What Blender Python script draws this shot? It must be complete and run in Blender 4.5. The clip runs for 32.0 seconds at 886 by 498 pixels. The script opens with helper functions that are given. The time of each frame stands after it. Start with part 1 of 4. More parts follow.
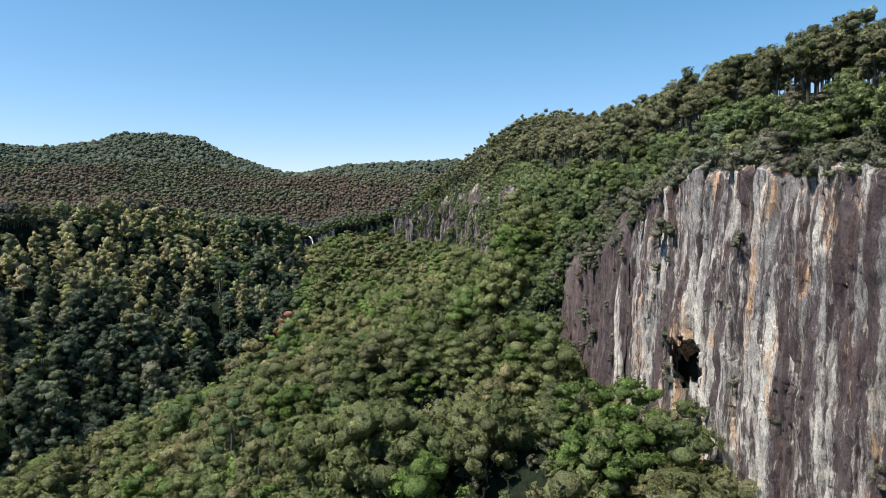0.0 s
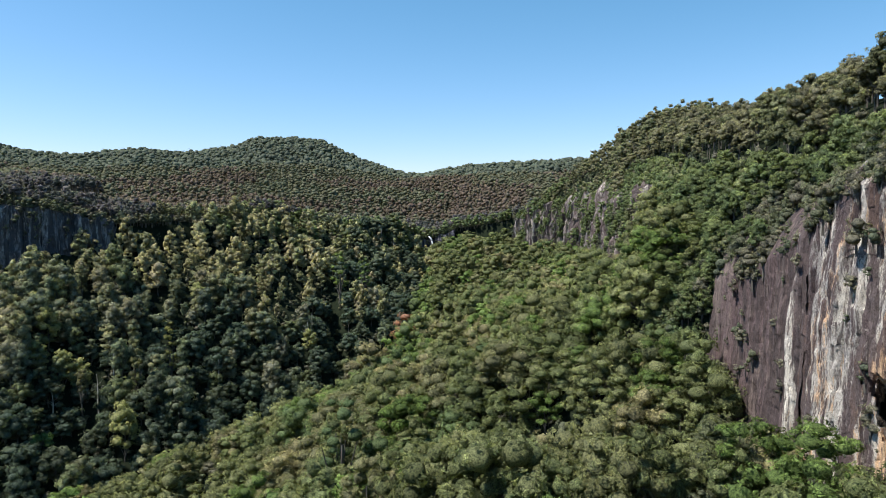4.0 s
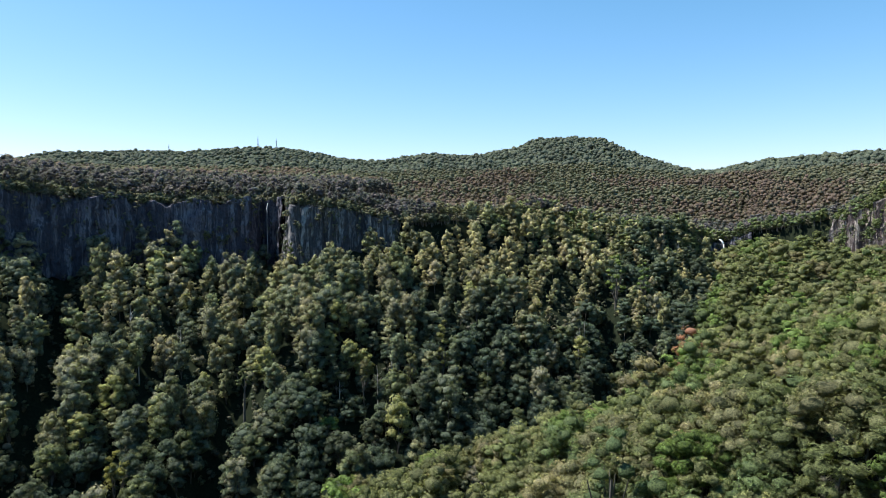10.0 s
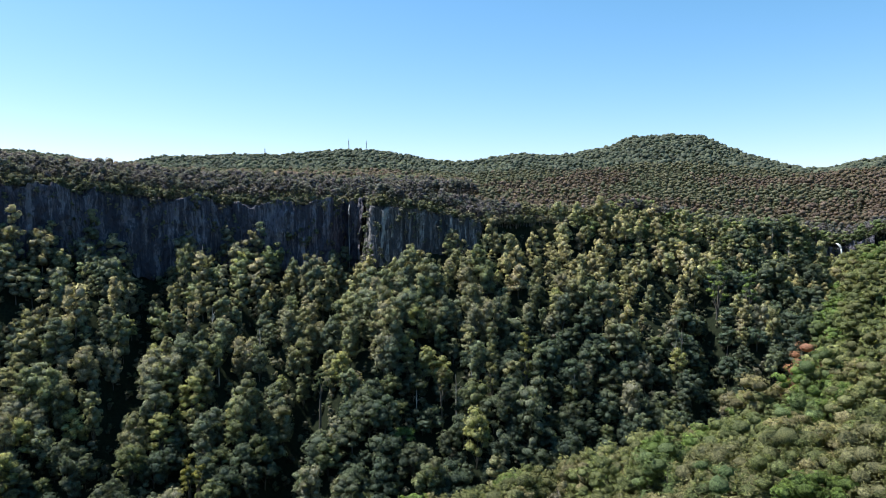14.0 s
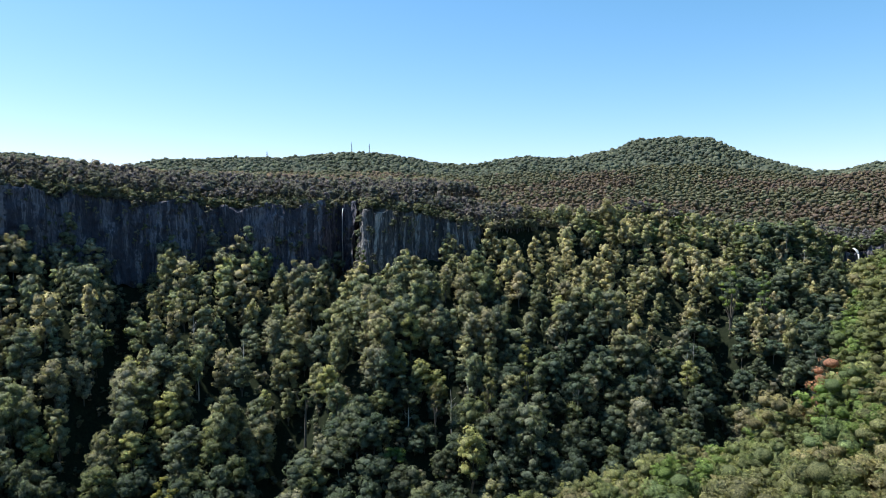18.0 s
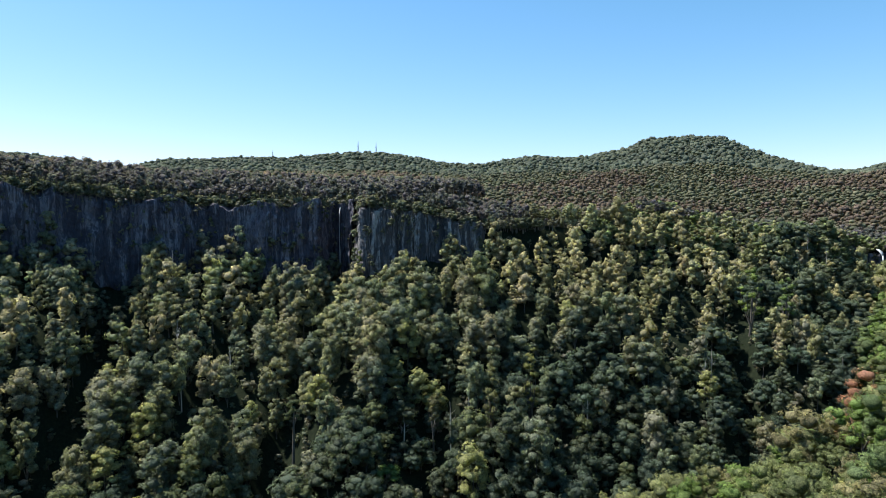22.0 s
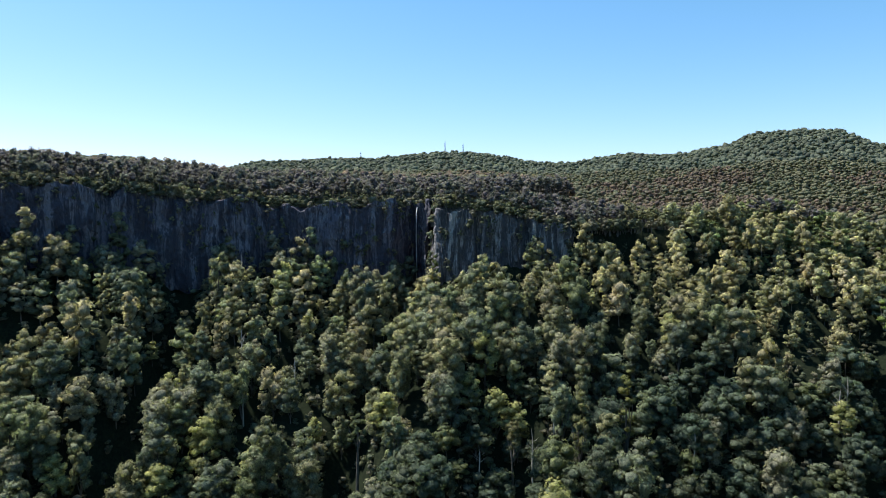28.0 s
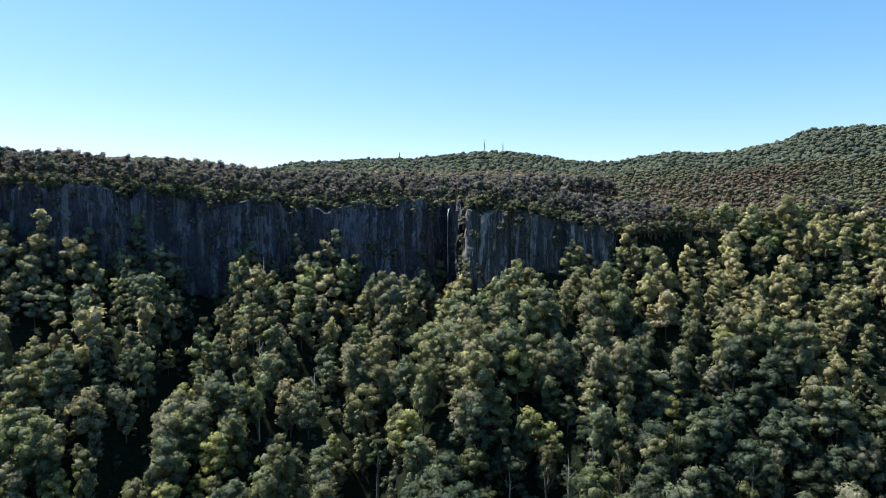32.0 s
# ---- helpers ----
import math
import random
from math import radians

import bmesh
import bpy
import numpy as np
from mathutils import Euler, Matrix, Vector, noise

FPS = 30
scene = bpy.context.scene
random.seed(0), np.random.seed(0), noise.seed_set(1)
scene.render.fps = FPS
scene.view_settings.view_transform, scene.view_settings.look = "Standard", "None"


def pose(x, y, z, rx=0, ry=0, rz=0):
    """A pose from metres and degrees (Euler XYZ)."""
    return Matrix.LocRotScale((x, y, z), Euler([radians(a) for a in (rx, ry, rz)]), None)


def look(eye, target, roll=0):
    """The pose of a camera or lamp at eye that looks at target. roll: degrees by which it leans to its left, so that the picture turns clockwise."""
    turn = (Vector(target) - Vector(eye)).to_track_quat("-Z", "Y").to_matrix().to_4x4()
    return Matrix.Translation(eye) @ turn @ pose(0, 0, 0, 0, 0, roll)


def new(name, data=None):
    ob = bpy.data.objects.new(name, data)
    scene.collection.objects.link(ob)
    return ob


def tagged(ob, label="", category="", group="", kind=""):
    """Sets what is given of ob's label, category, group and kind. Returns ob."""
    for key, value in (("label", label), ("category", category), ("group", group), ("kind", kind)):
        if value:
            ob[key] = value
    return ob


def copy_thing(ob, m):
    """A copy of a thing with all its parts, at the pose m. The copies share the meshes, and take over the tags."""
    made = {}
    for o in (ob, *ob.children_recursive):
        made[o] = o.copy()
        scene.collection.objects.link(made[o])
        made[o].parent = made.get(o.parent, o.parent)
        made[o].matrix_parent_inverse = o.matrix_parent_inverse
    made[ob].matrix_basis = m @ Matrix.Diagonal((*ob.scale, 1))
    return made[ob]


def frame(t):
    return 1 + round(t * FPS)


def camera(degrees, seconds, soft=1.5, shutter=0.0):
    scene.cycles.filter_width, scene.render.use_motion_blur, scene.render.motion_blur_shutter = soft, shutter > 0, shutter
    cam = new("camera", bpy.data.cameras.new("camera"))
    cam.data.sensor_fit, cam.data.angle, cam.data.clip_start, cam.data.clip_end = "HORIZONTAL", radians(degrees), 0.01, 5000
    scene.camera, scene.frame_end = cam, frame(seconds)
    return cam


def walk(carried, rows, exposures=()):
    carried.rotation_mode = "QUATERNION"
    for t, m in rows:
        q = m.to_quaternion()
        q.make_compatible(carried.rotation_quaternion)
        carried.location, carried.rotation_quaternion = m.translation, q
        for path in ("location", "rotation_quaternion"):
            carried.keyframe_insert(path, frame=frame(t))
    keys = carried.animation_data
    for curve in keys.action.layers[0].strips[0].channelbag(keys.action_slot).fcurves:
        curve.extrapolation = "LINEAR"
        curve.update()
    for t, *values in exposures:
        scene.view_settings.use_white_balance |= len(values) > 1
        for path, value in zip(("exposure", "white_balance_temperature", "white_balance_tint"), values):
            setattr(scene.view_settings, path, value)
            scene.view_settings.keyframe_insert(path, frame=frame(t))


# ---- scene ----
import itertools
Z0 = 230.0          # height of the flight line above the datum
cam = camera(67.4, 32.0, soft=0.6)
PATH = [
    (0, -33.2, -66.1, 1.0, -40.96, -3.16), (0.5, -31.3, -63.5, 1.0, -39.63, -3.16), (1, -29.4, -60.9, 1.0, -38.68, -3.15), (1.5, -27.4, -58.4, 1.0, -37.70, -3.15),
    (2, -25.4, -55.8, 1.0, -37.14, -3.15), (2.5, -23.4, -53.2, 1.0, -36.56, -3.15), (3, -21.5, -50.6, 0.9, -34.96, -3.15), (3.5, -19.8, -48.0, 0.9, -32.89, -3.14),
    (5.5, -14.6, -37.0, 0.3, -24.24, -3.13), (5.7, -14.1, -36.0, 0.3, -23.54, -3.13), (6, -13.3, -34.6, 0.2, -22.12, -3.13), (6.5, -12.1, -32.3, 0.1, -20.04, -3.13),
    (7, -10.9, -30.0, -0.0, -17.93, -3.12), (7.4, -9.9, -28.3, -0.1, -15.52, -3.12), (7.5, -9.7, -27.8, -0.1, -15.90, -3.12), (8, -8.6, -25.6, -0.2, -13.83, -3.11),
    (8.5, -7.5, -23.4, -0.3, -11.75, -3.11), (8.8, -6.9, -22.0, -0.2, -9.71, -3.11), (8.9, -6.7, -21.5, -0.2, -10.03, -3.11), (9, -6.5, -21.1, -0.2, -9.84, -3.11),
    (9.5, -5.6, -18.7, -0.1, -8.38, -3.09), (10, -4.8, -16.2, -0.0, -6.92, -3.08), (10.5, -4.0, -13.7, 0.0, -5.45, -3.07), (11, -3.2, -11.0, 0.1, -4.19, -3.06),
    (11.5, -2.4, -8.3, 0.1, -2.98, -3.04), (12, -1.7, -5.5, 0.1, -1.76, -3.03), (12.5, -0.8, -2.8, 0.0, -0.76, -3.02), (13, 0.0, 0.0, -0.0, -0.00, -3.02),
    (13.5, 0.8, 2.9, 0.0, 0.58, -3.00), (14, 1.6, 5.9, 0.1, 0.77, -2.98), (14.5, 2.5, 9.0, 0.1, 0.75, -2.96), (16.5, 5.8, 22.5, 0.4, 1.01, -2.71),
    (17, 6.5, 26.0, 0.4, 1.06, -2.69), (17.5, 7.3, 29.5, 0.3, 1.18, -2.68), (18, 8.0, 33.1, 0.2, 1.29, -2.66), (18.5, 8.7, 36.6, 0.1, 1.38, -2.65),
    (19, 9.3, 40.0, -0.1, 1.48, -2.64), (19.5, 10.0, 43.4, -0.3, 1.62, -2.63), (20, 10.7, 46.8, -0.5, 1.72, -2.62), (20.5, 11.3, 50.2, -0.7, 1.79, -2.61),
    (21, 11.9, 53.5, -0.8, 1.92, -2.60), (21.5, 12.4, 56.9, -0.9, 1.99, -2.59), (22, 12.9, 60.4, -1.0, 2.08, -2.59), (22.5, 13.2, 63.9, -1.0, 2.17, -2.58),
    (23, 13.4, 67.3, -0.9, 2.17, -2.57), (23.5, 13.6, 70.8, -0.9, 2.26, -2.59), (24, 13.7, 74.3, -0.9, 2.86, -2.59), (24.5, 13.7, 77.8, -0.8, 4.45, -2.58),
    (25, 13.7, 81.2, -0.7, 5.90, -2.57), (25.5, 13.8, 84.6, -0.7, 6.30, -2.57), (27.5, 14.6, 97.5, -0.5, 8.80, -2.57), (28, 14.7, 100.8, -0.5, 9.72, -2.56),
    (28.5, 14.8, 104.2, -0.4, 10.62, -2.56), (29, 15.0, 107.5, -0.4, 11.54, -2.55), (29.5, 15.1, 110.9, -0.3, 12.41, -2.55), (30, 15.3, 114.3, -0.2, 12.96, -2.54),
    (30.5, 15.4, 117.7, -0.0, 13.02, -2.54), (31, 15.5, 121.0, 0.1, 13.10, -2.54), (31.5, 15.7, 124.4, 0.3, 13.18, -2.54), (32, 15.9, 127.8, 0.6, 13.26, -2.53),
]
walk(cam, [(t, pose(x, y, Z0 + z, 90 + pitch, 0, yaw)) for t, x, y, z, yaw, pitch in PATH],
     exposures=[(0, 0.62), (6, 0.76), (12, 0.88), (32, 0.88)])

# ---- sky and sun ----
SUN_BEARING, SUN_UP = -72.0, 60.0     # degrees from +y towards +x; degrees above the horizon
world = bpy.data.worlds.new("sky")
scene.world = world
world.use_nodes = True
wn = world.node_tree
sky = wn.nodes.new("ShaderNodeTexSky")
sky.sky_type, sky.sun_disc = "NISHITA", False
sky.sun_elevation, sky.sun_rotation = radians(SUN_UP), radians(SUN_BEARING)
sky.altitude, sky.air_density, sky.dust_density, sky.ozone_density = 900, 1.0, 0.4, 0.7
wn.nodes["Background"].inputs["Strength"].default_value = 0.094
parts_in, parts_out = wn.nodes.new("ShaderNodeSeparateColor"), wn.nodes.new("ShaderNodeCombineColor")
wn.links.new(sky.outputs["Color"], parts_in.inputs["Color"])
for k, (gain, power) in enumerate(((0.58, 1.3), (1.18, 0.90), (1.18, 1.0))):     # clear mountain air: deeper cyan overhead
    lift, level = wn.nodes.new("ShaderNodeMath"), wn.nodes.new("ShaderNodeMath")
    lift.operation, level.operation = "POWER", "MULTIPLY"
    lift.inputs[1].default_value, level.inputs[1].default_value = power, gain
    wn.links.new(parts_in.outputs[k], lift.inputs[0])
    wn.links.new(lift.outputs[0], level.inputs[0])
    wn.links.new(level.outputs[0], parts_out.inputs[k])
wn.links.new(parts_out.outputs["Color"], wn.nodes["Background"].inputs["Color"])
sun_data = bpy.data.lights.new("sun", "SUN")
sun_data.energy, sun_data.angle, sun_data.color = 5.0, radians(0.53), (1.0, 0.95, 0.86)
sun = new("sun", sun_data)
b, e = radians(SUN_BEARING), radians(SUN_UP)
sun.matrix_world = look((900 * math.sin(b), 900 * math.cos(b), 900 * math.tan(e)), (0, 0, 0))


# ---- materials ----
def material(name, rough=0.8):
    m = bpy.data.materials.new(name)
    m.use_nodes = True
    n = m.node_tree.nodes
    n["Principled BSDF"].inputs["Roughness"].default_value = rough
    n["Principled BSDF"].inputs["Specular IOR Level"].default_value = 0.25
    return m, n, m.node_tree.links, n["Principled BSDF"]


def ramp(n, stops):
    r = n.new("ShaderNodeValToRGB")
    while len(r.color_ramp.elements) < len(stops):
        r.color_ramp.elements.new(0.5)
    for el, (p, c) in zip(r.color_ramp.elements, stops):
        el.position, el.color = p, (*c, 1)
    return r


def noise_node(n, l, coord, scale, detail=4.0, stretch=(1, 1, 1), rough=0.55):
    mp = n.new("ShaderNodeMapping")
    mp.inputs["Scale"].default_value = stretch
    l.new(coord, mp.inputs["Vector"])
    t = n.new("ShaderNodeTexNoise")
    t.inputs["Scale"].default_value, t.inputs["Detail"].default_value = scale, detail
    t.inputs["Roughness"].default_value = rough
    l.new(mp.outputs["Vector"], t.inputs["Vector"])
    return t


def mixed(n, l, kind, fac, a, b):
    x = n.new("ShaderNodeMix")
    x.data_type, x.blend_type = "RGBA", kind
    for socket, value in ((x.inputs[0], fac), (x.inputs[6], a), (x.inputs[7], b)):
        if isinstance(value, bpy.types.NodeSocket):
            l.new(value, socket)
        else:
            socket.default_value = value if not isinstance(value, tuple) else (*value, 1)
    return x.outputs[2]


def leaf_material(name, holes, through_leaf=0.2):
    """Leaves: dark hollows and lit tips painted in, with ragged gaps between the sprays where holes is above 0."""
    m, n, l, p = material(name, 0.7)
    p.inputs["Specular IOR Level"].default_value = 0.1
    at = n.new("ShaderNodeAttribute")
    at.attribute_name = "tint"
    geo = n.new("ShaderNodeNewGeometry")
    pos = geo.outputs["Position"]
    m.cycles.use_bump_map_correction = False
    bend, turned = n.new("ShaderNodeAttribute"), n.new("ShaderNodeVectorTransform")     # outward direction of the leaf mass
    bend.attribute_name, turned.vector_type, turned.convert_from, turned.convert_to = "bend", "NORMAL", "OBJECT", "WORLD"
    l.new(bend.outputs["Vector"], turned.inputs[0])
    r = ramp(n, [(0.0, (0.70, 0.72, 0.74)), (0.55, (1.0, 1.0, 1.0)), (1.0, (1.30, 1.28, 1.18))] if holes else [(0.0, (0.88, 0.88, 0.9)), (1.0, (1.1, 1.1, 1.08))])
    l.new(geo.outputs["Random Per Island"], r.inputs["Fac"])
    col = mixed(n, l, "MULTIPLY", 1.0, at.outputs["Color"], r.outputs["Color"])
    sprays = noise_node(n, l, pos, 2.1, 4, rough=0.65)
    # shade in the hollows and sun on the tips, put into the leaf colour
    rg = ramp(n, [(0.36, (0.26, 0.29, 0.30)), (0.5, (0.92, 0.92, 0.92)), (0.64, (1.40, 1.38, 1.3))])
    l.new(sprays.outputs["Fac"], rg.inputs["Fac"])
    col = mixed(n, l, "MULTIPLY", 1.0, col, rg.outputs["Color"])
    l.new(col, p.inputs["Base Color"])
    bump = n.new("ShaderNodeBump")
    bump.inputs["Strength"].default_value, bump.inputs["Distance"].default_value = 0.8, 0.6
    l.new(sprays.outputs["Fac"], bump.inputs["Height"])
    l.new(turned.outputs[0], bump.inputs["Normal"])
    l.new(bump.outputs["Normal"], p.inputs["Normal"])
    tr = n.new("ShaderNodeBsdfTranslucent")
    l.new(mixed(n, l, "MULTIPLY", 1.0, col, (1.2, 1.3, 0.6)), tr.inputs["Color"])
    mx = n.new("ShaderNodeMixShader")
    mx.inputs[0].default_value = through_leaf
    l.new(p.outputs[0], mx.inputs[1])
    l.new(tr.outputs[0], mx.inputs[2])
    last = mx
    if holes:
        gaps = noise_node(n, l, pos, 2.9, 2)
        cut = n.new("ShaderNodeMath")
        cut.operation = "GREATER_THAN"
        cut.inputs[1].default_value = holes
        l.new(gaps.outputs["Fac"], cut.inputs[0])
        clear_bsdf = n.new("ShaderNodeBsdfTransparent")
        last = n.new("ShaderNodeMixShader")
        l.new(cut.outputs[0], last.inputs[0])
        l.new(clear_bsdf.outputs[0], last.inputs[1])
        l.new(mx.outputs[0], last.inputs[2])
    l.new(last.outputs[0], n["Material Output"].inputs["Surface"])
    return m


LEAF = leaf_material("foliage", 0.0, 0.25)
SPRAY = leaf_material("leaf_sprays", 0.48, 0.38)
BARK, n, l, p = material("bark", 0.85)
tc = n.new("ShaderNodeTexCoord")
t1 = noise_node(n, l, tc.outputs["Object"], 1.2, 4, (3, 3, 0.5))
r = ramp(n, [(0.3, (0.05, 0.045, 0.04)), (0.6, (0.12, 0.11, 0.095)), (0.8, (0.26, 0.24, 0.21))])
l.new(t1.outputs["Fac"], r.inputs["Fac"])
l.new(r.outputs["Color"], p.inputs["Base Color"])

SOIL, n, l, p = material("forest_floor_shaded", 0.95)
p.inputs["Specular IOR Level"].default_value = 0.0
tc = n.new("ShaderNodeTexCoord")
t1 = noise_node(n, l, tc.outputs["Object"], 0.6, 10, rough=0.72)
# near-black tones paint the shadow that lies between the trees
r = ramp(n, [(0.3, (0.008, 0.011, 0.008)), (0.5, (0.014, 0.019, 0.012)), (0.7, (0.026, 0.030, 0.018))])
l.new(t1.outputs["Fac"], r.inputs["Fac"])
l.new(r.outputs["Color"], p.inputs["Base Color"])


def rock_material(name, grey, dark, pale, warm, warm_at, lichen=0.5, washed=0.0):
    """Rock with upright stains: dark seepage, pale washed bands, rusty patches, lichen and joints."""
    m, n, l, p = material(name, 0.85)
    geo = n.new("ShaderNodeNewGeometry")
    wander = noise_node(n, l, geo.outputs["Position"], 0.16, 3)
    shift = n.new("ShaderNodeVectorMath")
    shift.operation, shift.inputs[1].default_value = "MULTIPLY_ADD", (2.2, 2.2, 2.2)
    l.new(wander.outputs["Color"], shift.inputs[0])
    l.new(geo.outputs["Position"], shift.inputs[2])
    o = shift.outputs[0]
    grain = noise_node(n, l, o, 1.3, 10, (1, 1, 0.5), 0.74)
    rf = ramp(n, [(0.3, tuple(0.45 * v for v in grey)), (0.5, grey), (0.72, tuple(1.35 * v for v in grey))])
    l.new(grain.outputs["Fac"], rf.inputs["Fac"])
    col = rf.outputs["Color"]

    def layer(col, scale, stretch, lo, hi, tone, amount=1.0, detail=10, rough=0.72):
        t = noise_node(n, l, o, scale, detail, stretch, rough)
        r = ramp(n, [(lo, (0, 0, 0)), (hi, (amount, amount, amount))])
        l.new(t.outputs["Fac"], r.inputs["Fac"])
        return mixed(n, l, "MIX", r.outputs["Color"], col, tone)
    col = layer(col, 0.11, (1, 1, 0.24), 0.47, 0.55, pale, 0.75)
    if washed:     # paler clean rock low on the face
        low, up = n.new("ShaderNodeMapRange"), n.new("ShaderNodeSeparateXYZ")
        l.new(geo.outputs["Position"], up.inputs[0])
        l.new(up.outputs["Z"], low.inputs["Value"])
        for k, value in enumerate((Z0 - 18, Z0 - 52, 0.0, washed)):
            low.inputs[1 + k].default_value = value
        col = mixed(n, l, "MIX", low.outputs["Result"], col, pale)
    col = layer(col, 0.14, (1.2, 1.2, 0.2), warm_at, warm_at + 0.05, warm, 0.85)
    col = layer(col, 0.14, (1, 1, 0.09), 0.47, 0.515, dark, 0.92)
    col = layer(col, 0.5, (1, 1, 0.05), 0.53, 0.575, tuple(0.8 * v for v in dark), 0.75)
    col = layer(col, 0.8, (1, 1, 0.1), 0.60, 0.68, tuple(1.2 * v for v in pale), 0.4)
    col = layer(col, 0.3, (1, 1, 0.6), 0.60, 0.72, (0.085, 0.095, 0.05), lichen)
    cr = n.new("ShaderNodeTexVoronoi")
    cr.feature = "DISTANCE_TO_EDGE"
    mp = n.new("ShaderNodeMapping")
    mp.inputs["Scale"].default_value = (0.55, 0.55, 0.08)
    l.new(o, mp.inputs["Vector"])
    l.new(mp.outputs["Vector"], cr.inputs["Vector"])
    rc = ramp(n, [(0.0, (0.35, 0.33, 0.33)), (0.035, (1, 1, 1))])
    l.new(cr.outputs["Distance"], rc.inputs["Fac"])
    col = mixed(n, l, "MULTIPLY", 0.8, col, rc.outputs["Color"])
    grit = noise_node(n, l, o, 3.2, 7, (1, 1, 0.7), 0.75)
    rg = ramp(n, [(0.32, (0.45, 0.44, 0.44)), (0.5, (1, 1, 1)), (0.68, (1.4, 1.4, 1.38))])
    l.new(grit.outputs["Fac"], rg.inputs["Fac"])
    col = mixed(n, l, "MULTIPLY", 1.0, col, rg.outputs["Color"])
    l.new(col, p.inputs["Base Color"])
    bump = n.new("ShaderNodeBump")
    bump.inputs["Strength"].default_value, bump.inputs["Distance"].default_value = 0.9, 0.55
    l.new(grain.outputs["Fac"], bump.inputs["Height"])
    b2 = n.new("ShaderNodeBump")
    b2.inputs["Strength"].default_value, b2.inputs["Distance"].default_value = 0.6, 0.3
    l.new(rc.outputs["Color"], b2.inputs["Height"])
    l.new(bump.outputs["Normal"], b2.inputs["Normal"])
    l.new(b2.outputs["Normal"], p.inputs["Normal"])
    return m


ROCK_PALE = rock_material("cliff_rock_streaked", (0.27, 0.252, 0.245), (0.075, 0.052, 0.056), (0.66, 0.61, 0.54), (0.60, 0.38, 0.22), 0.54, 0.35, 0.6)
# colour darkened and blued to carry the deep shade on these faces
ROCK_SHADED = rock_material("cliff_rock_shade_tinted", (0.115, 0.112, 0.145), (0.046, 0.045, 0.064), (0.21, 0.205, 0.235), (0.14, 0.11, 0.09), 0.64)
# paler than the wall beside it, to paint in the buttress's lit face
ROCK_LIT_GREY = rock_material("cliff_rock_lit_grey", (0.18, 0.172, 0.178), (0.055, 0.053, 0.06), (0.36, 0.345, 0.33), (0.26, 0.20, 0.15), 0.64)
ROCK_BROWN = rock_material("cliff_rock_brown", (0.125, 0.088, 0.090), (0.065, 0.048, 0.048), (0.17, 0.135, 0.12), (0.38, 0.32, 0.26), 0.66, 0.3)
ROCK_PINK = rock_material("cliff_rock_broken", (0.26, 0.225, 0.215), (0.10, 0.075, 0.075), (0.48, 0.43, 0.38), (0.38, 0.28, 0.19), 0.64, 0.6)
WATER, n, l, p = material("falling_water", 0.4)
tc = n.new("ShaderNodeTexCoord")
t1 = noise_node(n, l, tc.outputs["Object"], 0.8, 5, (3, 3, 0.4))
r = ramp(n, [(0.3, (0.30, 0.33, 0.35)), (0.6, (0.55, 0.57, 0.58))])
l.new(t1.outputs["Fac"], r.inputs["Fac"])
l.new(r.outputs["Color"], p.inputs["Base Color"])
STEEL, n, l, p = material("galvanised_steel", 0.5)
p.inputs["Base Color"].default_value, p.inputs["Metallic"].default_value = (0.35, 0.36, 0.37, 1), 0.6

# ---- shape of the land ----
# rim of the gorge: x, y, height of the lip, height of the cliff below it, width of the drop
WEST = [(-700, 330, 20, 48, 6), (-480, 370, 20, 48, 6), (-340, 415, 20, 48, 6), (-285, 451, 20, 48, 6), (-247, 488, 16, 48, 6),
        (-168, 538, 8, 48, 6), (-118, 544, 8, 50, 6), (-100, 553, 8, 52, 6), (-95, 590, 8, 55, 6), (-75, 590, 8, 55, 6), (-68, 547, 7, 54, 6),
        (-60, 515, 8, 46, 6), (-14, 512, 3, 33, 6), (26, 522, -8, 18, 16), (70, 545, -6, 22, 12)]
HEAD = [(130, 590, -12, 12, 30), (230, 650, -16, 10, 30), (350, 720, -20, 14, 30)]
FALL = [(408, 752, -28, 24, 10), (425, 758, -36, 30, 8), (440, 756, -36, 30, 8), (465, 738, -22, 26, 10)]
PINS = [(500, 650, -8, 40, 14), (495, 550, -2, 52, 10), (474, 486, 0, 60, 8), (400, 380, 2, 58, 10), (330, 290, 3, 50, 11), (268, 210, 0, 44, 13)]
LINK = [(252, 188, -4, 42, 34), (225, 150, -12, 40, 42), (206, 128, -22, 36, 32)]
EAST = [(198, 117, -24, 38, 12), (172, 85, -20, 50, 8), (152, 58, -8, 64, 6), (140, 42, 3, 63, 6), (120, 14, 11, 80, 6), (99, -19, 8, 84, 6), (75, -60, 6, 86, 6), (20, -160, 10, 86, 6), (-60, -300, 20, 80, 8)]
RIM = WEST + HEAD + FALL + PINS + LINK + EAST
CREEK = [(432, 742, -66), (340, 605, -95), (250, 465, -125), (160, 405, -148), (62, 365, -168), (-40, 320, -188), (-200, 262, -206), (-450, 190, -228), (-750, 100, -240)]
# side gullies and their depth
GULLIES = [([(-84, 580), (-78, 500), (-84, 440), (-88, 395), (-92, 340)], 22), ([(205, 540), (182, 460), (152, 398)], 18), ([(-225, 500), (-195, 420), (-180, 340)], 16), ([(-130, 500), (-140, 440), (-136, 390)], 13)]
